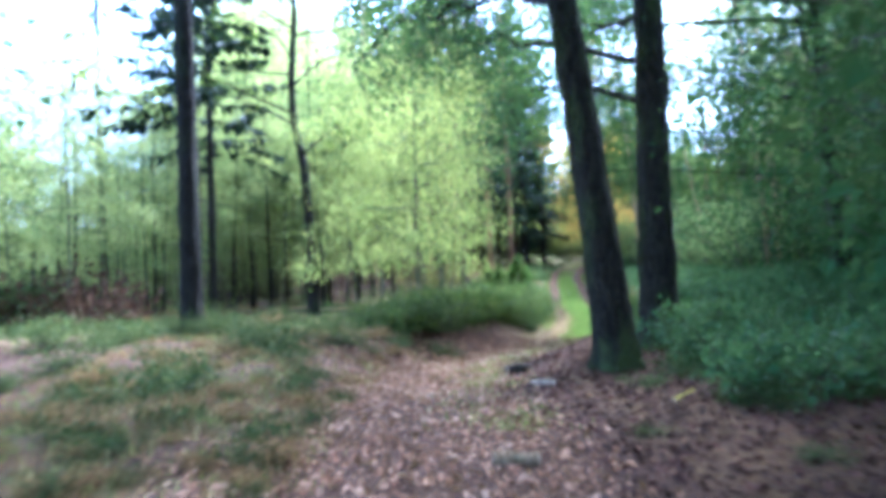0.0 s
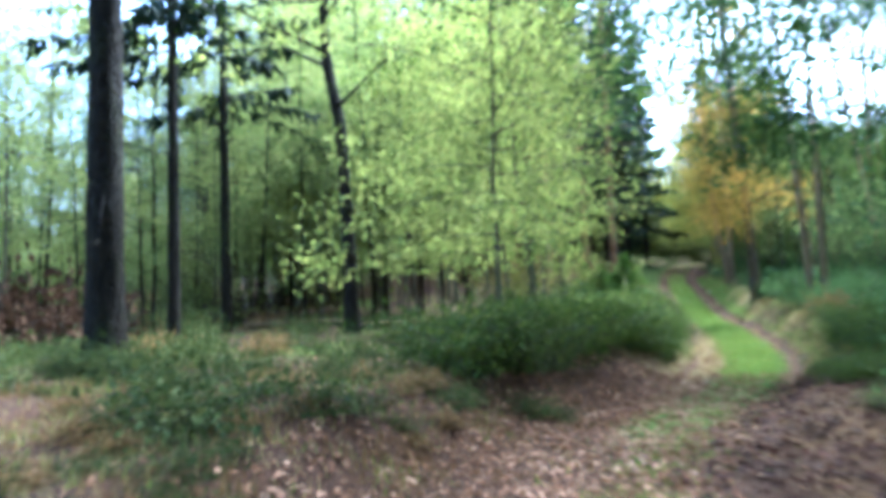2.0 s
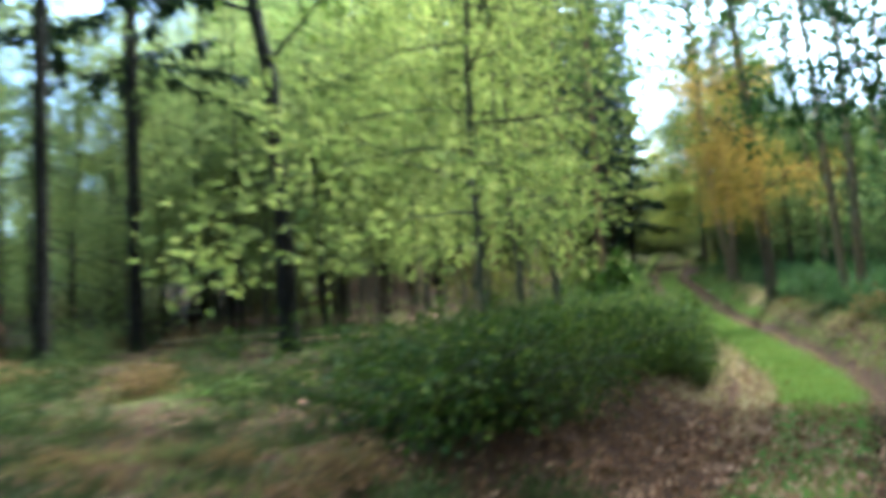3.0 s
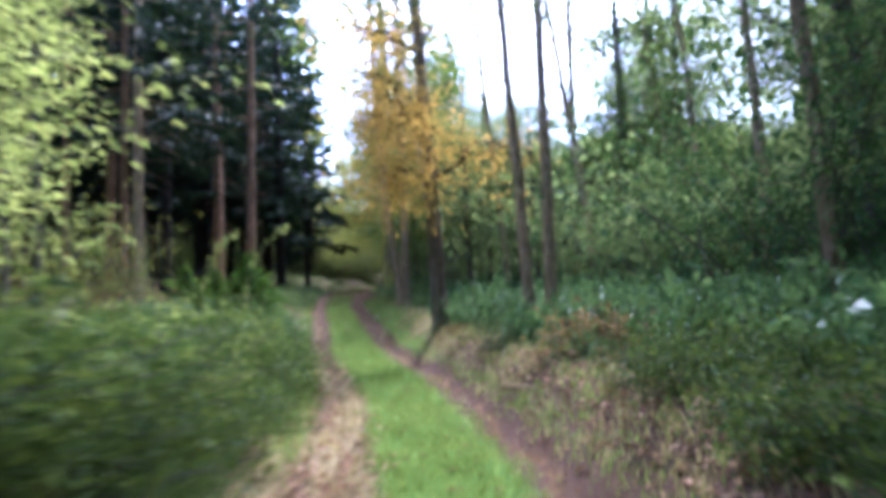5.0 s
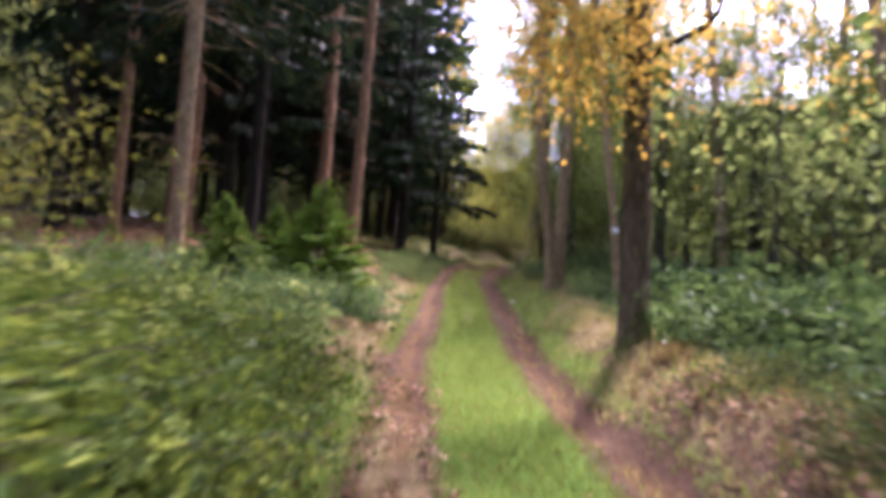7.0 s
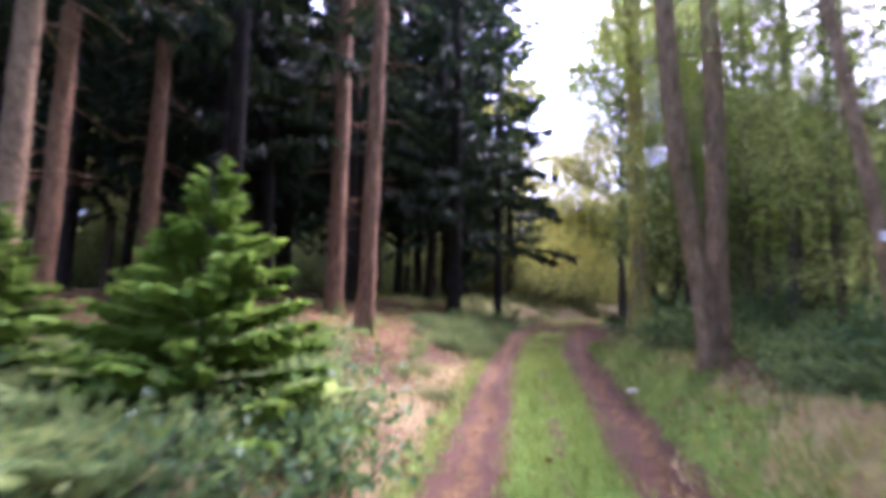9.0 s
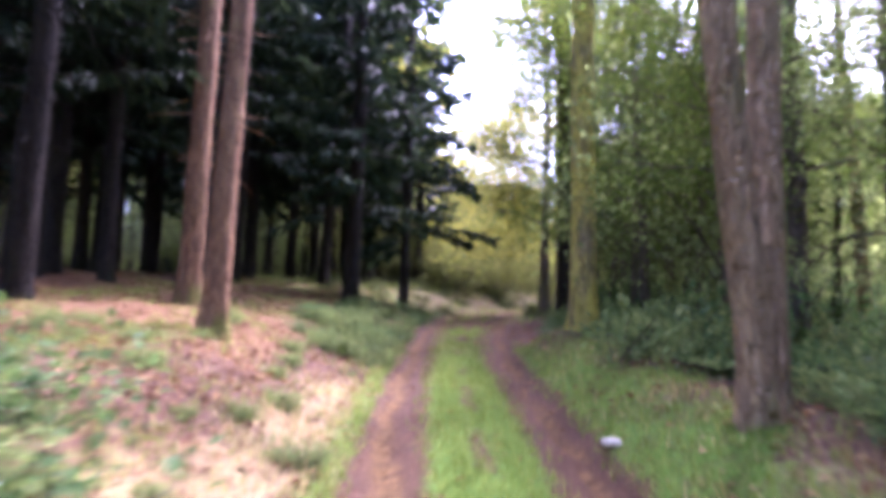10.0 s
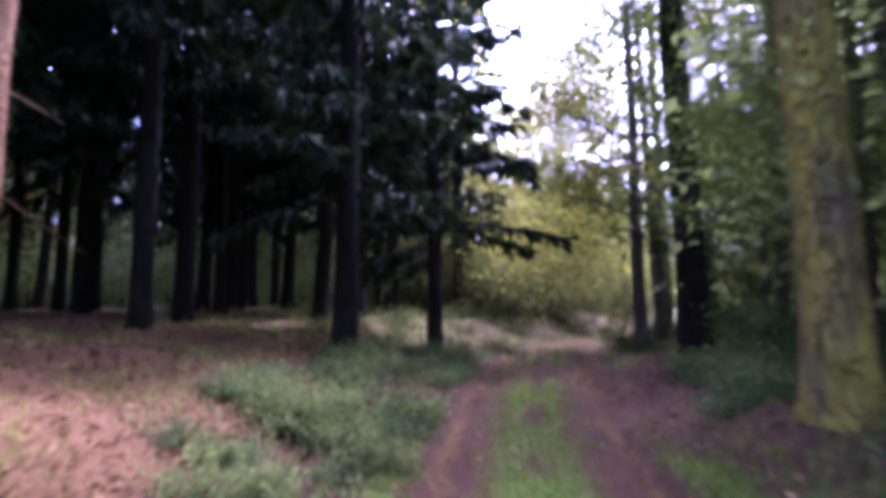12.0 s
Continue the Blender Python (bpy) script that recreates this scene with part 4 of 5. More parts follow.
scatter(broad[3], spots_in(rng, 48, (9.0, 18, 32, 76), lambda x, y: off(x, y) > 3.0 and (x > 12.5 or y > 32) and not_in_gap(x, y) and clear(x, y, 1.5), 2.2), rng, 0.75, 1.15)
scatter(broad[1], spots_in(rng, 46, (8.0, 33, 19, 62), lambda x, y: off(x, y) > 2.9 and not_in_gap(x, y) and clear(x, y, 1.4), 1.7), rng, 0.8, 1.2)
near_bend = lambda x, y: not 9 < math.degrees(math.atan2(x - 5.4, y - 35.4)) < 15 and not 18 < math.degrees(math.atan2(x - 2.8, y - 16.2)) < 32
scatter(broad[1], spots_in(rng, 26, (8.0, 35, 17, 54), lambda x, y: off(x, y) > 2.6 and not not_in_gap(x, y) and near_bend(x, y) and clear(x, y, 1.2), 1.5), rng, 0.45, 0.75)
scatter(broad[3], spots_in(rng, 10, (9.5, 15, 26, 34), lambda x, y: off(x, y) > 5.5 and not_in_gap(x, y) and clear(x, y, 2), 2.6), rng, 0.7, 1.0)
scatter(broad[2], spots_in(rng, 16, (7.5, -6, 26, 16), lambda x, y: off(x, y) > 5 and not_in_gap(x, y) and clear(x, y, 2), 2.8), rng, 0.75, 1.1)
scatter(broad[1], spots_in(rng, 44, (8.0, 32, 21, 58), lambda x, y: off(x, y) > 2.7 and not not_in_gap(x, y) and not 7 < math.degrees(math.atan2(x - 5.4, y - 35.4)) < 17 and clear(x, y, 1.2), 1.3), rng, 0.34, 0.45)
copy_thing(broad[1], pose(10.2, 48.7, hz(10.2, 48.7), 0, 0, 40) @ Matrix.Scale(0.8, 4))
for x, y in [(12.8, 54.0), (14.2, 55.8)]:
    copy_thing(broad[1], pose(x, y, hz(x, y), 0, 0, 50 * x))
for x, y, s in [(8.6, 32.6, 0.36), (9.5, 33.6, 0.42), (9.0, 34.8, 0.42), (9.9, 31.4, 0.38), (10.4, 33.0, 0.42)]:
    copy_thing(broad[3], pose(x, y, hz(x, y), 0, 0, 60 * x) @ Matrix.Scale(s, 4))
wedge = lambda x, y: off(x, y) > 5 and not not_in_gap(x, y) and x > 0
for x, y in spots_in(rng, 80, (8, 26, 40, 84), wedge, 1.6):
    ground_z, d, d2 = hz(x, y), math.hypot(x - 2.8, y - 16.2), math.hypot(x - 5.4, y - 35.4)
    top = 1.5 + 0.27 * d * rng.uniform(0.85, 1.02)
    if 5 < math.degrees(math.atan2(x - 5.4, y - 35.4)) < 19:
        top = min(top, 3.4 + 0.30 * d2)
    s = max(0.25, (top - ground_z) / 13.0)
    copy_thing(broad[3 if rng.random() < 0.35 else 1], pose(x, y, ground_z - 0.02, 0, 0, rng.uniform(0, 360)) @ Matrix.Scale(s, 4))
# trees beside and behind the start, mostly out of view, added for their shade
for x, y, s in [(4.6, 1.2, 1.0), (6.0, 4.6, 1.1), (4.2, -3.5, 1.1), (-3.6, -3.0, 1.0), (0.5, -7.5, 1.1), (9.4, 9.5, 1.0), (8.6, 12.4, 0.95), (10.0, 14.0, 1.0), (-6.4, 4.6, 1.1), (-4.6, 0.4, 1.1), (-9.2, 9.6, 1.1), (-8.5, 1.5, 1.2), (2.2, -2.2, 1.2), (3.5, 2.6, 1.1), (5.2, 5.6, 1.0), (5.6, -0.6, 1.1), (-3.2, 1.6, 1.1), (-1.6, -4.2, 1.15)]:
    copy_thing(broad[2], pose(x, y, hz(x, y), 0, 0, 70 * x) @ Matrix.Scale(s, 4))
scatter(broad[2], spots_in(rng, 14, (-24, -24, 24, -6), lambda x, y: abs(x) > 3, 4), rng, 0.9, 1.2)

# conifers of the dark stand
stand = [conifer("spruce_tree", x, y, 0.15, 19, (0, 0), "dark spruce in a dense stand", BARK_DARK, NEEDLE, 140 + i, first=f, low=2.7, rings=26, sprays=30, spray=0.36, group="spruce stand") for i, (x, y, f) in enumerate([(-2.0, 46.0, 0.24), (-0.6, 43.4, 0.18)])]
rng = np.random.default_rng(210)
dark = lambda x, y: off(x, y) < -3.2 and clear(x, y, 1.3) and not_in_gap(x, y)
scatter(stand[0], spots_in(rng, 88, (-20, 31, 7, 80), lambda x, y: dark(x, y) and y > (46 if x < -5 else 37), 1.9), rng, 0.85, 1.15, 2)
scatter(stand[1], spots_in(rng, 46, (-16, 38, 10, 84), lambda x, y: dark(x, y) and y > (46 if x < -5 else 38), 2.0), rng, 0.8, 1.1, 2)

# low leafy growth that closes the view at eye height
rng = np.random.default_rng(220)
screen = [shrub("tall_bush", x, y, "tall dense green bush at the wood's edge", 150 + i, m, wide=1.8, tall=3.4, stems=24, per=170, size=0.10, spread=0.32, arch=0.4, group="bushes in the wood") for i, (x, y, m) in enumerate([(10.5, 26.0, LEAF_SOFT), (9.5, 14.0, LEAF_DARK), (12.5, 56.0, LEAF_BEND)])]
scatter(screen[0], spots_in(rng, 34, (8.5, 20, 24, 60), lambda x, y: off(x, y) > 3.8, 1.5), rng, 0.7, 1.3)
scatter(screen[1], spots_in(rng, 24, (7.5, 2, 20, 30), lambda x, y: off(x, y) > 4.6 and clear(x, y, 1.6), 1.4), rng, 0.7, 1.35)
# unseen hedge right of the start, added to keep light off the ground
for x, y, s in [(2.6, -2.5, 1.0), (3.4, -0.8, 1.1), (4.1, 0.8, 1.1), (5.0, 2.4, 1.15), (5.9, 4.0, 1.2), (6.9, 5.8, 1.2), (4.6, -2.2, 1.2), (5.6, 0.2, 1.2), (6.6, 2.2, 1.2), (7.8, 4.2, 1.2)]:
    copy_thing(screen[1], pose(x, y, hz(x, y), 0, 0, 80 * x) @ Matrix.Scale(s, 4))
scatter(screen[2], spots_in(rng, 26, (6, 54, 26, 74), lambda x, y: abs(off(x, y)) > 2.6, 1.5), rng, 0.8, 1.4)
scatter(screen[2], [(10.2, 61.5), (12.0, 63.5), (9.0, 64.0), (11.0, 66.0), (13.6, 66.0), (7.6, 60.5), (6.4, 63.0)], rng, 1.4, 1.8)
scatter(screen[0], spots_in(rng, 56, (-32, 60, 12, 78), lambda x, y: off(x, y) < -4, 1.7), rng, 0.9, 1.5)
far_bushes = spots_in(rng, 90, (-44, 66, 48, 100), lambda x, y: abs(off(x, y)) > 2.5, 3)
scatter(screen[0], far_bushes, rng, 1.2, 1.9)
scatter(hazel[0], spots_in(rng, 30, (-38, 20, -17, 60), None, 2.5), rng, 1.2, 1.8)
scatter(broad[0], spots_in(rng, 16, (-44, 30, -20, 70), lambda x, y: math.degrees(math.atan2(x, y)) > -40, 4), rng, 0.55, 0.7)
scatter(broad[1], spots_in(rng, 30, (-40, 84, 60, 120), None, 4), rng, 0.8, 1.1)

# ---- undergrowth ----
BR = "mound of dark green bramble with arching shoots"
brambles = [shrub("bramble_bush", x, y, BR, 160 + i, LEAF_BRAMBLE, wide=1.0, tall=0.95, stems=28, per=100, size=0.055, group="brambles beside the track") for i, (x, y) in enumerate([(-0.9, 13.5), (0.0, 15.7), (0.9, 18.2)])]
rng = np.random.default_rng(300)


def mound(x, y):
    o = off(x, y)
    return -3.1 < o < (-1.75 if y > 18.5 else -2.2) and 12.6 < y < 25 and x > -0.75 + 0.12 * (y - 13) and clear(x, y, 0.5)


for b in brambles:
    scatter(b, spots_in(rng, 11, (-1.2, 12.6, 3.6, 18.5), mound, 0.4), rng, 0.5, 0.95)
    scatter(b, spots_in(rng, 13, (-1.2, 18.5, 3.6, 29), mound, 0.35), rng, 0.36, 0.64)
# brighter leaf colour on these shoots stands in for sun on the mound's top
sunlit_tips = shrub("bramble_bush", 0.3, 17.2, "leafy bramble shoots with sunlight put into their yellow-green colour", 169, LEAF_SAP, wide=0.9, tall=0.95, stems=12, per=26, size=0.05, arch=0.45, spread=0.07, group="brambles beside the track")
scatter(sunlit_tips, spots_in(rng, 70, (-0.9, 13.6, 3.6, 26), mound, 0.3), rng, 0.45, 0.85)
scatter(brambles[1], spots_in(rng, 26, (0.5, 17.5, 4.0, 26), lambda x, y: -2.1 < off(x, y) < -1.3 and clear(x, y, 0.5), 0.28), rng, 0.42, 0.66)
scatter(brambles[2], spots_in(rng, 22, (0.0, 17.0, 4.0, 25), lambda x, y: -2.7 < off(x, y) < -1.7 and clear(x, y, 0.5), 0.3), rng, 0.5, 0.8)
scatter(brambles[0], spots_in(rng, 12, (2.4, 13.4, 6.5, 19), lambda x, y: 1.45 < off(x, y) < 2.8 and clear(x, y, 0.5), 0.5), rng, 0.4, 0.65)

for i, (x, y) in enumerate([(-0.85, 13.8), (-0.2, 14.3), (-0.6, 14.6)]):
    shrub("holly_bush", x, y, "dense dark green bush at the end of the brambles", 165 + i, LEAF_LOW, wide=0.75, tall=0.72, stems=26, per=110, size=0.05, group="dark bushes", arch=0.5)


def shoot(x, y, tip, seed):
    """One long bramble shoot that arches out of the mound to the tip (dx, dy, height)."""
    rng = np.random.default_rng(seed)
    root = thing("bramble_shoot", x, y, "long arching bramble shoot with small leaves", "bramble", "bramble shoots")
    t = np.linspace(0, 1, 12)[:, None]
    line = np.array([0, 0, -0.05]) * (1 - t) ** 2 + 2 * t * (1 - t) * np.array([tip[0] * 0.25, tip[1] * 0.25, tip[2] * 0.95]) + t ** 2 * np.array(tip)
    wood, green = Bag(), Bag()
    wood.tube(line, np.linspace(0.008, 0.003, 12), 4)
    n = 34
    u = np.linspace(0.35, 1, n)
    pos = np.stack([np.interp(u, t[:, 0], line[:, k]) for k in range(3)], 1)
    S = 0.048 * rng.uniform(0.6, 1.3, n)
    green.leaves(pos, rand_dirs(rng, n, 0.6), np.array([0, 0, 1.0]) + rand_dirs(rng, n) * 0.6, S, S * 0.7)
    part("stem", wood.mesh("stem", BARK_STEM), root)
    part("leaves", green.mesh("leaves", LEAF_SAP), root)["kind"] = "stuff"


for i, (x, y, tip) in enumerate([(2.3, 21.1, (0.55, 0.1, 1.55)), (1.9, 20.6, (-0.5, 0.3, 1.35)), (2.0, 22.4, (0.45, -0.4, 1.3)), (1.3, 18.6, (0.4, 0.3, 1.2)), (0.6, 17.2, (-0.4, -0.3, 1.1))]):
    shoot(x, y, tip, 500 + i)
low = [shrub(n, x, y, "low sprawling green undergrowth", 170 + i, m, wide=0.8, tall=0.42, stems=18, per=40, size=0.07, group="low undergrowth") for i, (n, x, y, m) in enumerate([("low_bramble", -3.0, 8.0, LEAF_LOW), ("weed_clump", 7.2, 26.0, LEAF_NETTLE), ("low_bramble", -2.6, 10.5, LEAF_LOW)])]
nettle = [shrub("nettle_clump", x, y, "clump of upright green nettles", 180 + i, LEAF_NETTLE, wide=0.9, tall=0.62, stems=26, per=34, size=0.085, arch=0.15, spread=0.07, group="nettles") for i, (x, y) in enumerate([(6.6, 22.6), (8.0, 29.0)])]
rng = np.random.default_rng(310)
scatter(low[0], spots_in(rng, 50, (-9, 3, 1, 21), lambda x, y: off(x, y) < -2.3 and clear(x, y, 0.3), 0.5), rng, 0.4, 0.85)
scatter(low[2], spots_in(rng, 36, (-9, 2, 1, 24), lambda x, y: off(x, y) < -2.0 and clear(x, y, 0.3), 0.5), rng, 0.35, 0.75)
right = lambda x, y: off(x, y) > 2.3 and clear(x, y, 0.35)
scatter(low[1], spots_in(rng, 110, (3.5, 8, 15, 46), right, 0.55), rng, 0.7, 1.3)
scatter(nettle[0], spots_in(rng, 120, (4, 6, 13, 34), lambda x, y: off(x, y) > 2.6 and clear(x, y, 0.4), 0.5), rng, 0.7, 1.15)
scatter(nettle[1], spots_in(rng, 90, (6, 24, 18, 52), lambda x, y: off(x, y) > 2.5 and clear(x, y, 0.4), 0.55), rng, 0.6, 1.0)
scatter(low[1], spots_in(rng, 34, (0, 26, 5, 33.5), lambda x, y: -4 < off(x, y) < -1.5 and clear(x, y, 0.35), 0.4), rng, 0.5, 1.0)
scatter(low[1], spots_in(rng, 30, (3, 40, 8, 49), lambda x, y: -2.6 < off(x, y) < -1.1 and clear(x, y, 0.35), 0.35), rng, 0.35, 0.6)
scatter(low[2], spots_in(rng, 24, (-4, 4, 1, 13.5), lambda x, y: -3.2 < off(x, y) < -1.15, 0.28), rng, 0.22, 0.5)
ferns = [fern("fern", x, y, "fern with pale green arching fronds", 190 + i, LEAF_FERN, 11, 0.6) for i, (x, y) in enumerate([(2.75, 28.9), (2.3, 31.2)])]
rng = np.random.default_rng(320)
scatter(low[1], spots_in(rng, 50, (6.5, 30, 12, 46), lambda x, y: 1.7 < off(x, y) < 4 and clear(x, y, 0.3), 0.4), rng, 0.45, 0.75)
scatter(ferns[0], spots_in(rng, 12, (0.5, 25, 4.5, 32.3), lambda x, y: -3.6 < off(x, y) < -1.4, 0.4), rng, 0.7, 1.15)
scatter(ferns[1], spots_in(rng, 12, (6.5, 28, 11, 40), lambda x, y: 2.0 < off(x, y) < 4.5 and clear(x, y, 0.5), 0.5), rng, 0.5, 0.8)
scatter(low[2], spots_in(rng, 46, (-7, 8.5, -1, 17), lambda x, y: off(x, y) < -1.6 and clear(x, y, 0.3), 0.35), rng, 0.28, 0.6)
bracken = shrub("dead_bracken", 5.9, 21.2, "low heap of dead orange-brown bracken", 195, DEAD, wide=0.9, tall=0.36, stems=20, per=40, size=0.085, stem_mat=BARK_STEM, group="dead bracken")
scatter(bracken, spots_in(rng, 60, (3.6, 14, 9, 27), lambda x, y: 1.3 < off(x, y) < 2.9 and clear(x, y, 0.3), 0.3), rng, 0.16, 0.34)
scatter(low[0], spots_in(rng, 40, (3.6, 15, 9, 26), lambda x, y: 1.3 < off(x, y) < 3.2 and clear(x, y, 0.3), 0.3), rng, 0.3, 0.6)
scatter(low[1], spots_in(rng, 26, (3.6, 15, 9, 31), lambda x, y: 1.6 < off(x, y) < 2.8 and clear(x, y, 0.3), 0.4), rng, 0.4, 0.7)
scatter(nettle[0], spots_in(rng, 46, (2.4, 4.5, 8, 13), lambda x, y: off(x, y) > 2.3 + 0.12 * (y - 4) and clear(x, y, 0.45), 0.42), rng, 0.75, 1.15)
scatter(low[0], spots_in(rng, 14, (1.4, 4, 4.5, 9.5), lambda x, y: off(x, y) > 1.2 and clear(x, y, 0.5), 0.5), rng, 0.18, 0.34)
scatter(low[0], spots_in(rng, 40, (1.2, 3, 7, 14), lambda x, y: off(x, y) > 1.75 and clear(x, y, 0.4), 0.4), rng, 0.35, 0.75)
scatter(low[0], spots_in(rng, 50, (4, 47, 15, 59), lambda x, y: abs(off(x, y)) > 1.0 and clear(x, y, 0.4), 0.5), rng, 0.5, 0.9)
scatter(bracken, spots_in(rng, 26, (-5, 2, -1, 11), lambda x, y: -4.4 < off(x, y) < -2.2, 0.5), rng, 0.3, 0.55)
scatter(bracken, spots_in(rng, 34, (-5, 3, 0, 12.5), lambda x, y: -4.2 < off(x, y) < -1.3, 0.4), rng, 0.2, 0.42)
scatter(low[2], spots_in(rng, 26, (-5, 3, 0, 10), lambda x, y: -4.2 < off(x, y) < -1.4, 0.4), rng, 0.25, 0.5)
scatter(low[2], spots_in(rng, 24, (-11, 6, -4.5, 14), lambda x, y: clear(x, y, 0.4), 0.6), rng, 0.5, 0.9)
scatter(bracken, spots_in(rng, 16, (-11, 15, -3, 24), lambda x, y: clear(x, y, 0.4), 0.7), rng, 0.45, 0.85)

weed = shrub("pale_weed", 7.6, 36.2, "clump of pale greyish green weeds", 196, LEAF_WEED, wide=0.9, tall=0.5, stems=24, per=44, size=0.075, arch=0.3, spread=0.09, group="pale weeds")
scatter(weed, spots_in(rng, 90, (6.5, 29, 13, 45), lambda x, y: 1.9 < off(x, y) < 5 and clear(x, y, 0.35), 0.42), rng, 0.4, 0.8)
scatter(weed, spots_in(rng, 24, (1.5, 26, 5, 33), lambda x, y: -3.4 < off(x, y) < -1.5 and clear(x, y, 0.35), 0.4), rng, 0.35, 0.7)
scatter(weed, spots_in(rng, 30, (0.5, 32.5, 5.6, 39), lambda x, y: -4.5 < off(x, y) < -1.2 and clear(x, y, 0.35), 0.4), rng, 0.16, 0.36)
scatter(weed, spots_in(rng, 18, (3, 39.2, 7, 45), lambda x, y: -2.4 < off(x, y) < -1.0 and clear(x, y, 0.35), 0.35), rng, 0.35, 0.6)
scatter(nettle[0], spots_in(rng, 90, (4.8, 17.5, 11, 28), lambda x, y: off(x, y) > 2.6 and clear(x, y, 0.3), 0.4), rng, 0.85, 1.2)
scatter(nettle[1], [(6.6, 27.0), (6.4, 23.8), (6.8, 23.7), (7.1, 24.0)], rng, 0.6, 0.9)

brush = shrub("brushwood_heap", -7.2, 16.8, "heap of dark brown dead brushwood", 197, BRUSH, wide=0.9, tall=0.4, stems=30, per=34, size=0.075, stem_mat=BARK_STEM, group="brushwood")
for x, y, s in [(-7.6, 16.6, 2.0), (-8.5, 17.4, 2.4), (-9.6, 16.4, 2.1)]:
    copy_thing(brush, pose(x, y, hz(x, y) - 0.05, 0, 0, 70 * x) @ Matrix.Diagonal((s, s, s * 1.25, 1)))
holly = next(o for o in scene.objects if o.name.startswith("holly_bush") and o.parent is None)
for x, y, s in [(-9.4, 17.6, 1.9), (-10.4, 16.6, 2.2), (-11.2, 18.0, 2.4), (-6.4, 18.6, 0.9), (-4.5, 12.35, 0.5), (-4.1, 12.4, 0.45)]:
    copy_thing(holly, pose(x, y, hz(x, y) - 0.02, 0, 0, 50 * x) @ Matrix.Scale(s, 4))

# young spruces beside the track
young = conifer("young_spruce", 3.0, 30.85, 0.03, 1.4, (0, 0), "young bright green spruce with dense low boughs", BARK_STEM, NEEDLE_YOUNG, 40, first=0.05, low=0.98, top=0.08, rings=34, sprays=110, droop=0.25, dead=False, spray=0.13, group="young spruces", flare=0.3)
for x, y, s in [(2.1, 29.6, 0.62), (1.75, 30.9, 0.75), (2.35, 31.9, 0.7)]:
    copy_thing(young, pose(x, y, hz(x, y), 0, 0, 140 * s) @ Matrix.Scale(s, 4))


# ---- grass, straw and fallen leaves ----
def blades(name, label, material, n, seed, box, weight, lo, hi, wide, kind="stuff"):
    """Blades of grass where weight(x, y) allows them."""
    rng = np.random.default_rng(seed)
    x, y = rng.uniform(box[0], box[2], n * 6), rng.uniform(box[1], box[3], n * 6)
    keep = rng.random(n * 6) < weight(x, y)
    x, y = x[keep][:n], y[keep][:n]
    m = len(x)
    p = np.stack([x, y, height(x, y) - 0.01], 1)
    h = rng.uniform(lo, hi, m)
    a = rng.uniform(0, 6.28, m)
    lean = rng.uniform(0.1, 0.9, m)
    tip = p + np.stack([np.cos(a) * h * lean, np.sin(a) * h * lean, h * (1.1 - 0.5 * lean)], 1)
    sd = np.stack([-np.sin(a), np.cos(a), 0 * a], 1) * (wide * rng.uniform(0.6, 1.4, m))[:, None]
    v = np.stack([p - sd, p + sd, tip], 1).reshape(-1, 3)
    i = np.arange(m) * 3
    me = mesh_of(name, v, np.stack([i, i + 1, i + 2], 1).tolist(), material)
    return tagged(new(name, me), label, "grass", kind=kind)


def grass_w(x, y):
    return np.clip(cover(x, y)[..., 0] - 0.9 * cover(x, y)[..., 1], 0, 1)


def patchy(x, y):
    """Clumps with bare spots between them."""
    return smooth(np.sin(3.1 * x + 1.2 * y + 1.5 * np.sin(1.3 * y)) * np.sin(2.7 * y - 1.9 * x + 1.1 * np.sin(2.3 * x)) + 0.5 * np.sin(7.3 * x + 2.1 * y) * np.sin(6.1 * y - 3.3 * x), -0.05, 0.4)


def straw_w(x, y):
    return np.clip(cover(x, y)[..., 3] - 0.5 * cover(x, y)[..., 1], 0, 1)


blades("track_grass", "short bright green grass between the wheel ruts", GRASS, 60000, 400, (2.5, 16, 8.5, 46), lambda x, y: grass_w(x, y) * (np.abs(x - centre(y)) < 1.9), 0.03, 0.10, 0.006)
blades("woodland_grass", "loose green grass under the trees", GRASS, 30000, 401, (-8, 1, 14, 46), lambda x, y: 0.6 * grass_w(x, y) * (np.abs(x - centre(y)) > 1.7), 0.04, 0.13, 0.007)
blades("verge_tufts", "rough dry grass on the bank beside the rut", STRAW, 12000, 403, (3.2, 15, 8.5, 32), lambda x, y: np.exp(-((x - centre(y) - 1.3) / 0.45) ** 4) * patchy(x, y) * (0.6 + 0.4 * smooth(y, 24, 27)), 0.04, 0.17, 0.006)
blades("green_tufts", "green grass tufts on the bank beside the rut", GRASS, 5000, 404, (3.2, 15, 8.5, 32), lambda x, y: np.exp(-((x - centre(y) - 1.5) / 0.7) ** 4) * patchy(y + 3, x), 0.04, 0.15, 0.006)
blades("sparse_tufts", "sparse grass among needle litter", GRASS, 9000, 405, (0.5, 34, 7, 46), lambda x, y: 0.5 * smooth(centre(y) - x, 1.0, 1.6) * (0.5 + 0.5 * np.sin(2.1 * x + 1.3 * y) * np.sin(1.7 * y - 0.8 * x)) ** 2, 0.04, 0.14, 0.006)
start_left = lambda x, y: smooth(centre(y) - x, 0.9, 1.5) * (1 - smooth(centre(y) - x, 4.5, 6)) * (1 - smooth(y, 12, 14.5))
blades("dead_grass", "matted dead grass beside the leafy track", DEAD, 11000, 406, (-6, 1.5, 2, 15), lambda x, y: start_left(x, y) * patchy(x, y), 0.04, 0.14, 0.006)
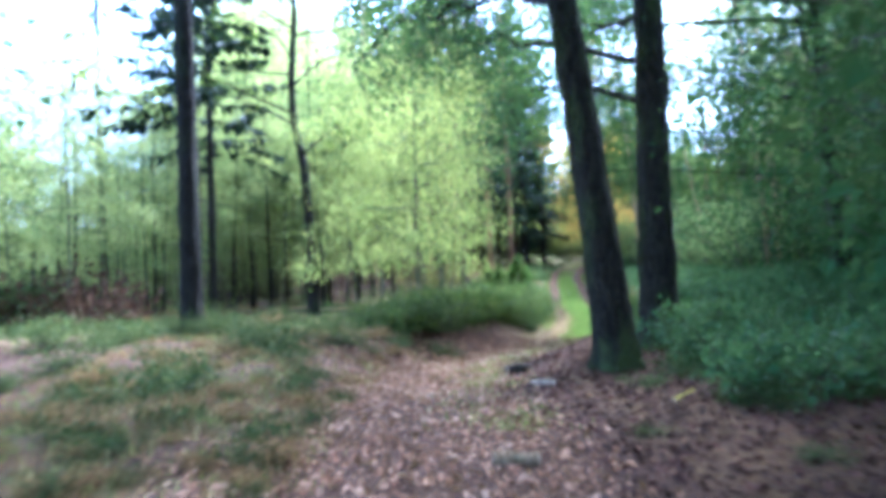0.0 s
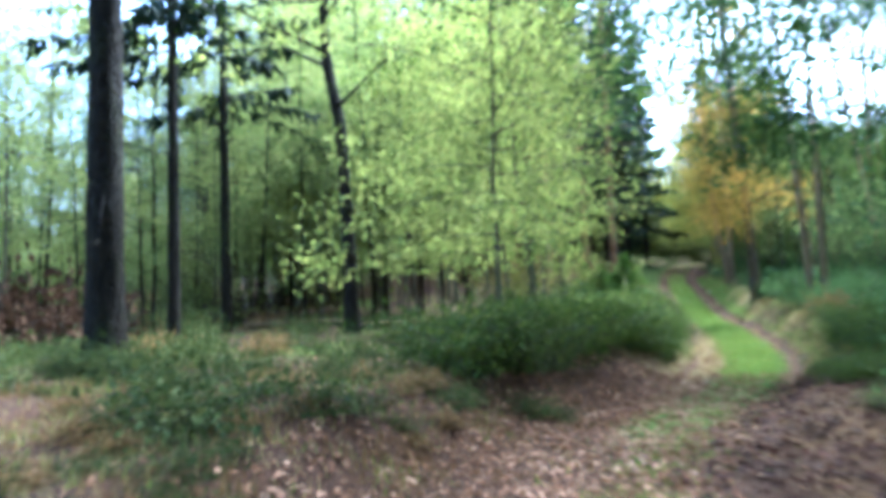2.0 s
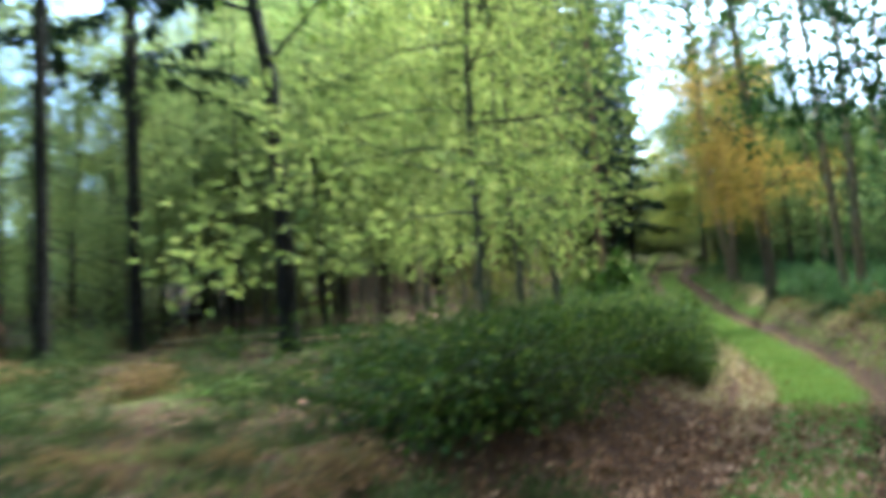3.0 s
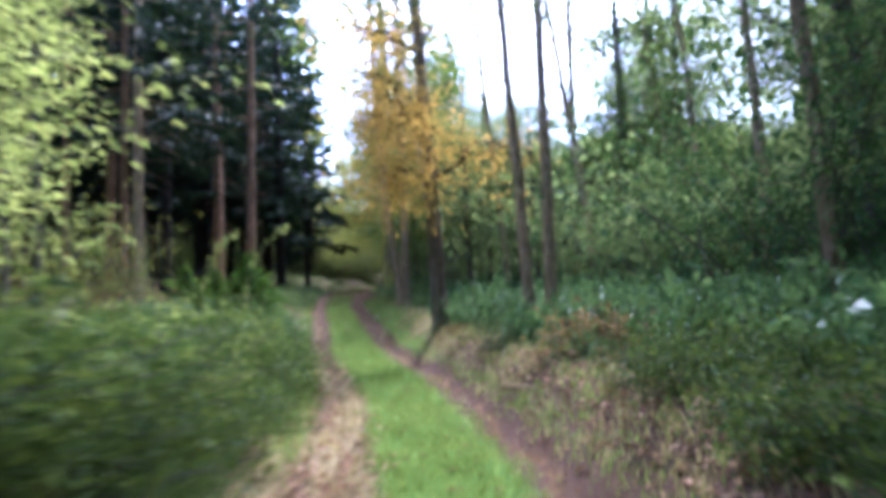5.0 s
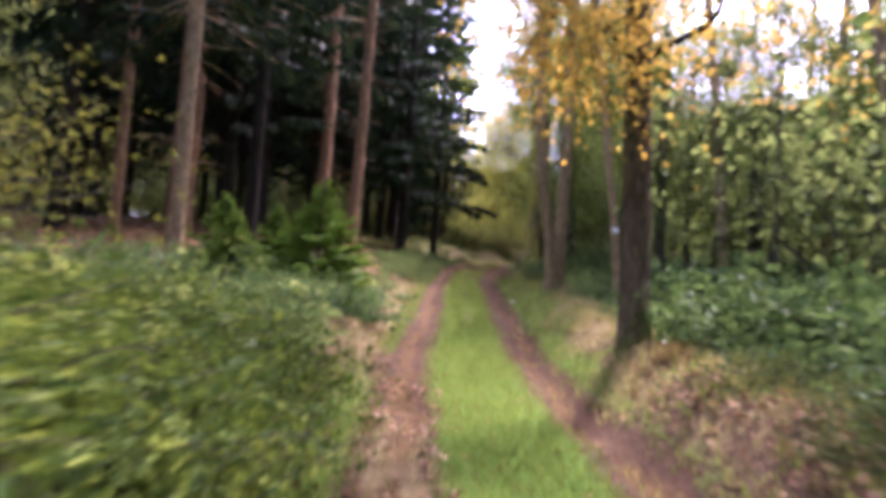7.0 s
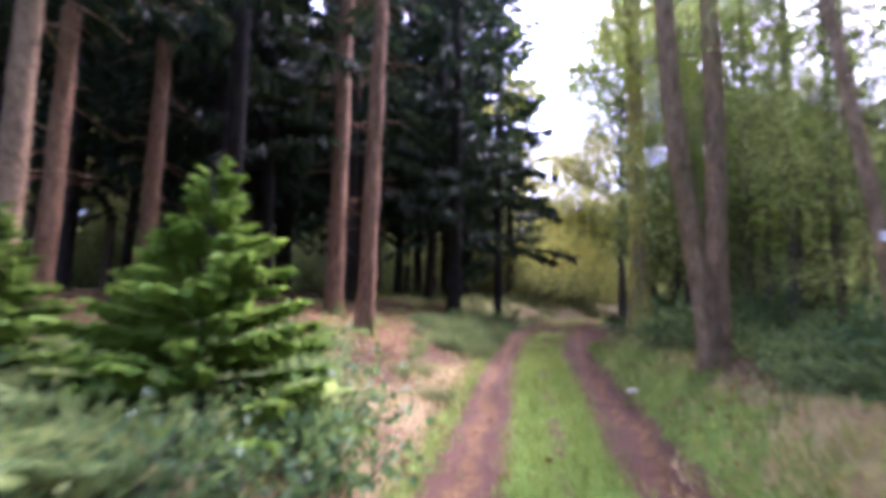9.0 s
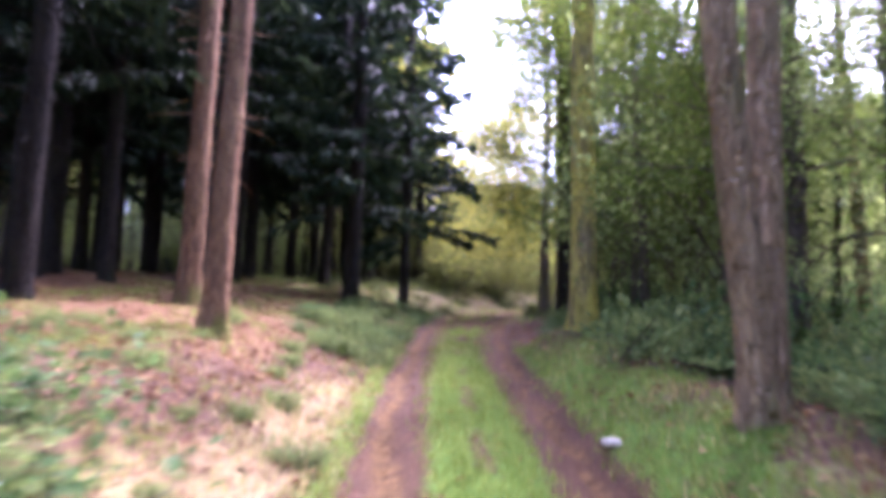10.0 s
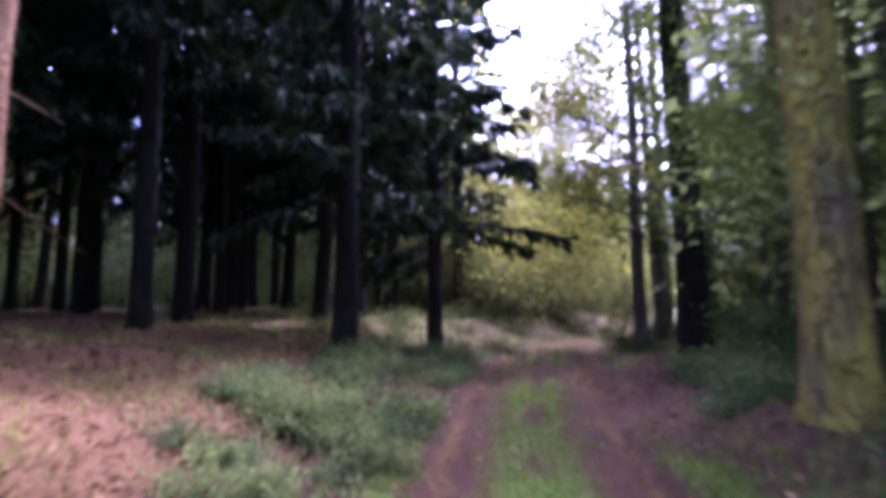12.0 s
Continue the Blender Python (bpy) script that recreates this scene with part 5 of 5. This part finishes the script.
blades("grass_tufts", "low green grass tufts among dead grass", GRASS, 6000, 407, (-6, 1.5, 2, 15), lambda x, y: start_left(x, y) * patchy(y + 2, x), 0.03, 0.11, 0.006)
blades("track_edge_grass", "thin grass creeping over the leafy track", GRASS, 8000, 408, (-1, 6, 4, 16), lambda x, y: 0.7 * np.exp(-((x - centre(y) - 0.25) / 0.45) ** 2) * (0.2 + 0.8 * patchy(x, y)), 0.03, 0.09, 0.006)
blades("bend_grass", "rough green grass at the bend of the track", GRASS, 8000, 409, (2, 44, 18, 60), lambda x, y: smooth(y, 44, 47) * (1 - 0.8 * np.exp(-((np.abs(x - centre(y)) - 0.7) / 0.2) ** 2)) * (0.3 + 0.7 * patchy(x, y)), 0.06, 0.24, 0.008)
blades("dry_verge_grass", "pale dry grass along the verge", STRAW, 34000, 402, (-4, 1, 9, 44), straw_w, 0.04, 0.16, 0.006)


def litter(name, label, n, seed, box, weight, size=0.06, material=FALLEN):
    rng = np.random.default_rng(seed)
    x, y = rng.uniform(box[0], box[2], n * 4), rng.uniform(box[1], box[3], n * 4)
    keep = rng.random(n * 4) < weight(x, y)
    x, y = x[keep][:n], y[keep][:n]
    m = len(x)
    bag = Bag()
    S = size * rng.uniform(0.5, 1.5, m)
    bag.leaves(np.stack([x, y, height(x, y) + rng.uniform(0.006, 0.03, m)], 1), rand_dirs(rng, m, 0.25), np.array([0, 0, 1.0]) + rand_dirs(rng, m) * 0.45, S, S * rng.uniform(0.5, 0.8, m))
    return tagged(new(name, bag.mesh(name, material)), label, "fallen leaves", kind="stuff")


litter("leaf_litter", "pinkish brown fallen leaves on the track", 16000, 410, (-3, 1, 5.5, 17), lambda x, y: np.exp(-((x - centre(y) + 0.35) / 1.5) ** 4) * (1 - 0.9 * smooth(x - centre(y), 0.4, 1.1)) + 0.12 * (x < centre(y)))
# these darker leaves carry the shade on the track's right side
litter("leaf_litter", "damp red-brown leaves under the oaks, with shade in their dark colour", 24000, 413, (0, 1, 6.5, 16.5), lambda x, y: smooth(x - centre(y), 0.2, 0.9), 0.055, FALLEN_DAMP_SHADED)
litter("leaf_litter", "brown fallen leaves in the ruts and on the verges", 12000, 411, (0, 17, 11, 52), lambda x, y: 0.15 + 0.6 * (np.abs(x - centre(y)) > 0.9) * (np.abs(x - centre(y)) < 3) * (y < 46), 0.06, FALLEN_PINE)
litter("leaf_litter", "pale pinkish leaves along the wheel rut", 3000, 414, (1, 14, 6, 28), lambda x, y: np.exp(-((x - centre(y) + 0.66) / 0.3) ** 4), 0.055, FALLEN)
litter("leaf_litter", "orange-brown leaves on the bank", 5000, 415, (3.5, 15, 9, 27), lambda x, y: smooth(x - centre(y), 0.9, 1.2) * (1 - smooth(x - centre(y), 2.4, 3.2)), 0.06, FALLEN)
litter("needle_litter", "reddish brown litter under the pines", 20000, 412, (-4, 34, 7, 50), lambda x, y: smooth(centre(y) - x, 1.0, 1.8), 0.05, FALLEN_PINE)


# ---- fallen wood and stones ----
def log(name, x, y, rz, length, r, label, bark_mat, seed, lift=0.0):
    rng = np.random.default_rng(seed)
    root = thing(name, x, y, label, "log", "fallen wood", rz=rz)
    root.location.z += r * 0.75 + lift
    bag = Bag()
    t = np.linspace(-0.5, 0.5, 9)
    pts = np.stack([t * length, 0.04 * length * np.sin(3 * t + seed), 0 * t], 1)
    bag.tube(pts, r * (1 - 0.2 * (t + 0.5)) * (1 + 0.14 * np.sin(9 * t + seed)), 10, 0.12, rng)
    part("bark", bag.mesh("bark", bark_mat, False), root)
    for s in (-1, 1):
        e = Bag()
        e.tube(np.array([pts[0 if s < 0 else -1], pts[0 if s < 0 else -1] + (s * 0.004, 0, 0)]), [r * 0.9, r * 0.88] if s < 0 else [r * 0.72, r * 0.7], 10)
        part("cut_end", e.mesh("cut_end", CUT_WOOD), root, "pale sawn end")
    return root


log("log", 0.88, 9.6, 8, 0.30, 0.07, "short dark log with a pale sawn end on the track", BARK_DARK, 1)
log("log", 1.03, 8.35, -8, 0.26, 0.035, "short pale barkless log on the track", CUT_WOOD, 2)
log("log", 0.42, 5.0, -14, 0.30, 0.05, "pale split log among fallen leaves", BARK_PALE, 3)
log("log", 4.98, 21.15, 118, 0.7, 0.03, "pale stick lying along the rut", BARK_PALE, 4)
log("twig", 1.43, 8.2, 98, 0.9, 0.007, "thin pale bent twig on dark leaves", BARK_PALE, 8, 0.04)
log("twig", 1.95, 6.3, 66, 0.8, 0.014, "thin mossy yellow-green stem on dark leaves", BARK_MOSS, 9, 0.05)
log("fallen_pole", -4.6, 19.8, 165, 2.4, 0.035, "thin pale fallen pole on the woodland floor", BARK_PALE, 5, 0.12)
log("fallen_pole", -2.4, 19.9, 200, 2.2, 0.035, "thin pale fallen pole on the woodland floor", BARK_PALE, 6, 0.12)
log("fallen_pole", -8.6, 16.6, 35, 3.2, 0.05, "leaning dead pole over brown brushwood", BARK_DARK, 7, 0.35)


def stone(x, y, s, seed):
    rng = np.random.default_rng(seed)
    bm = bmesh.new()
    bmesh.ops.create_icosphere(bm, subdivisions=2, radius=1)
    for v in bm.verts:
        v.co = v.co * (1 + 0.22 * noise.noise(v.co * 1.6 + Vector((seed, 0, 0))))
        v.co = Vector((v.co.x * s, v.co.y * s * 0.7, v.co.z * s * 0.27))
    me = bpy.data.meshes.new("stone")
    bm.to_mesh(me)
    bm.free()
    me.materials.append(STONE)
    ob = tagged(new("stone", me), "pale flat stone lying in the grass verge", "stone", "stones in the verge")
    ob.matrix_basis = pose(x, y, hz(x, y) + s * 0.02, 0, 0, rng.uniform(0, 180))
    return ob


stone(6.56, 34.62, 0.13, 1)
stone(6.1, 32.6, 0.07, 2)
tag = Bag()
tag.add([(-0.04, 0, -0.03), (0.04, 0, -0.03), (0.045, 0, 0.03), (-0.04, 0, 0.035), (-0.04, 0.008, -0.03), (0.04, 0.008, -0.03), (0.045, 0.008, 0.03), (-0.04, 0.008, 0.035)],
        [(0, 1, 2, 3), (7, 6, 5, 4), (0, 4, 5, 1), (1, 5, 6, 2), (2, 6, 7, 3), (3, 7, 4, 0)])
slim = next(o for o in scene.objects if o.name.startswith("slender_tree"))
t_ob = part("tag", tag.mesh("tag", WHITE), slim, "small white tag")
t_ob.location = (-0.07, 0.02, 1.1)
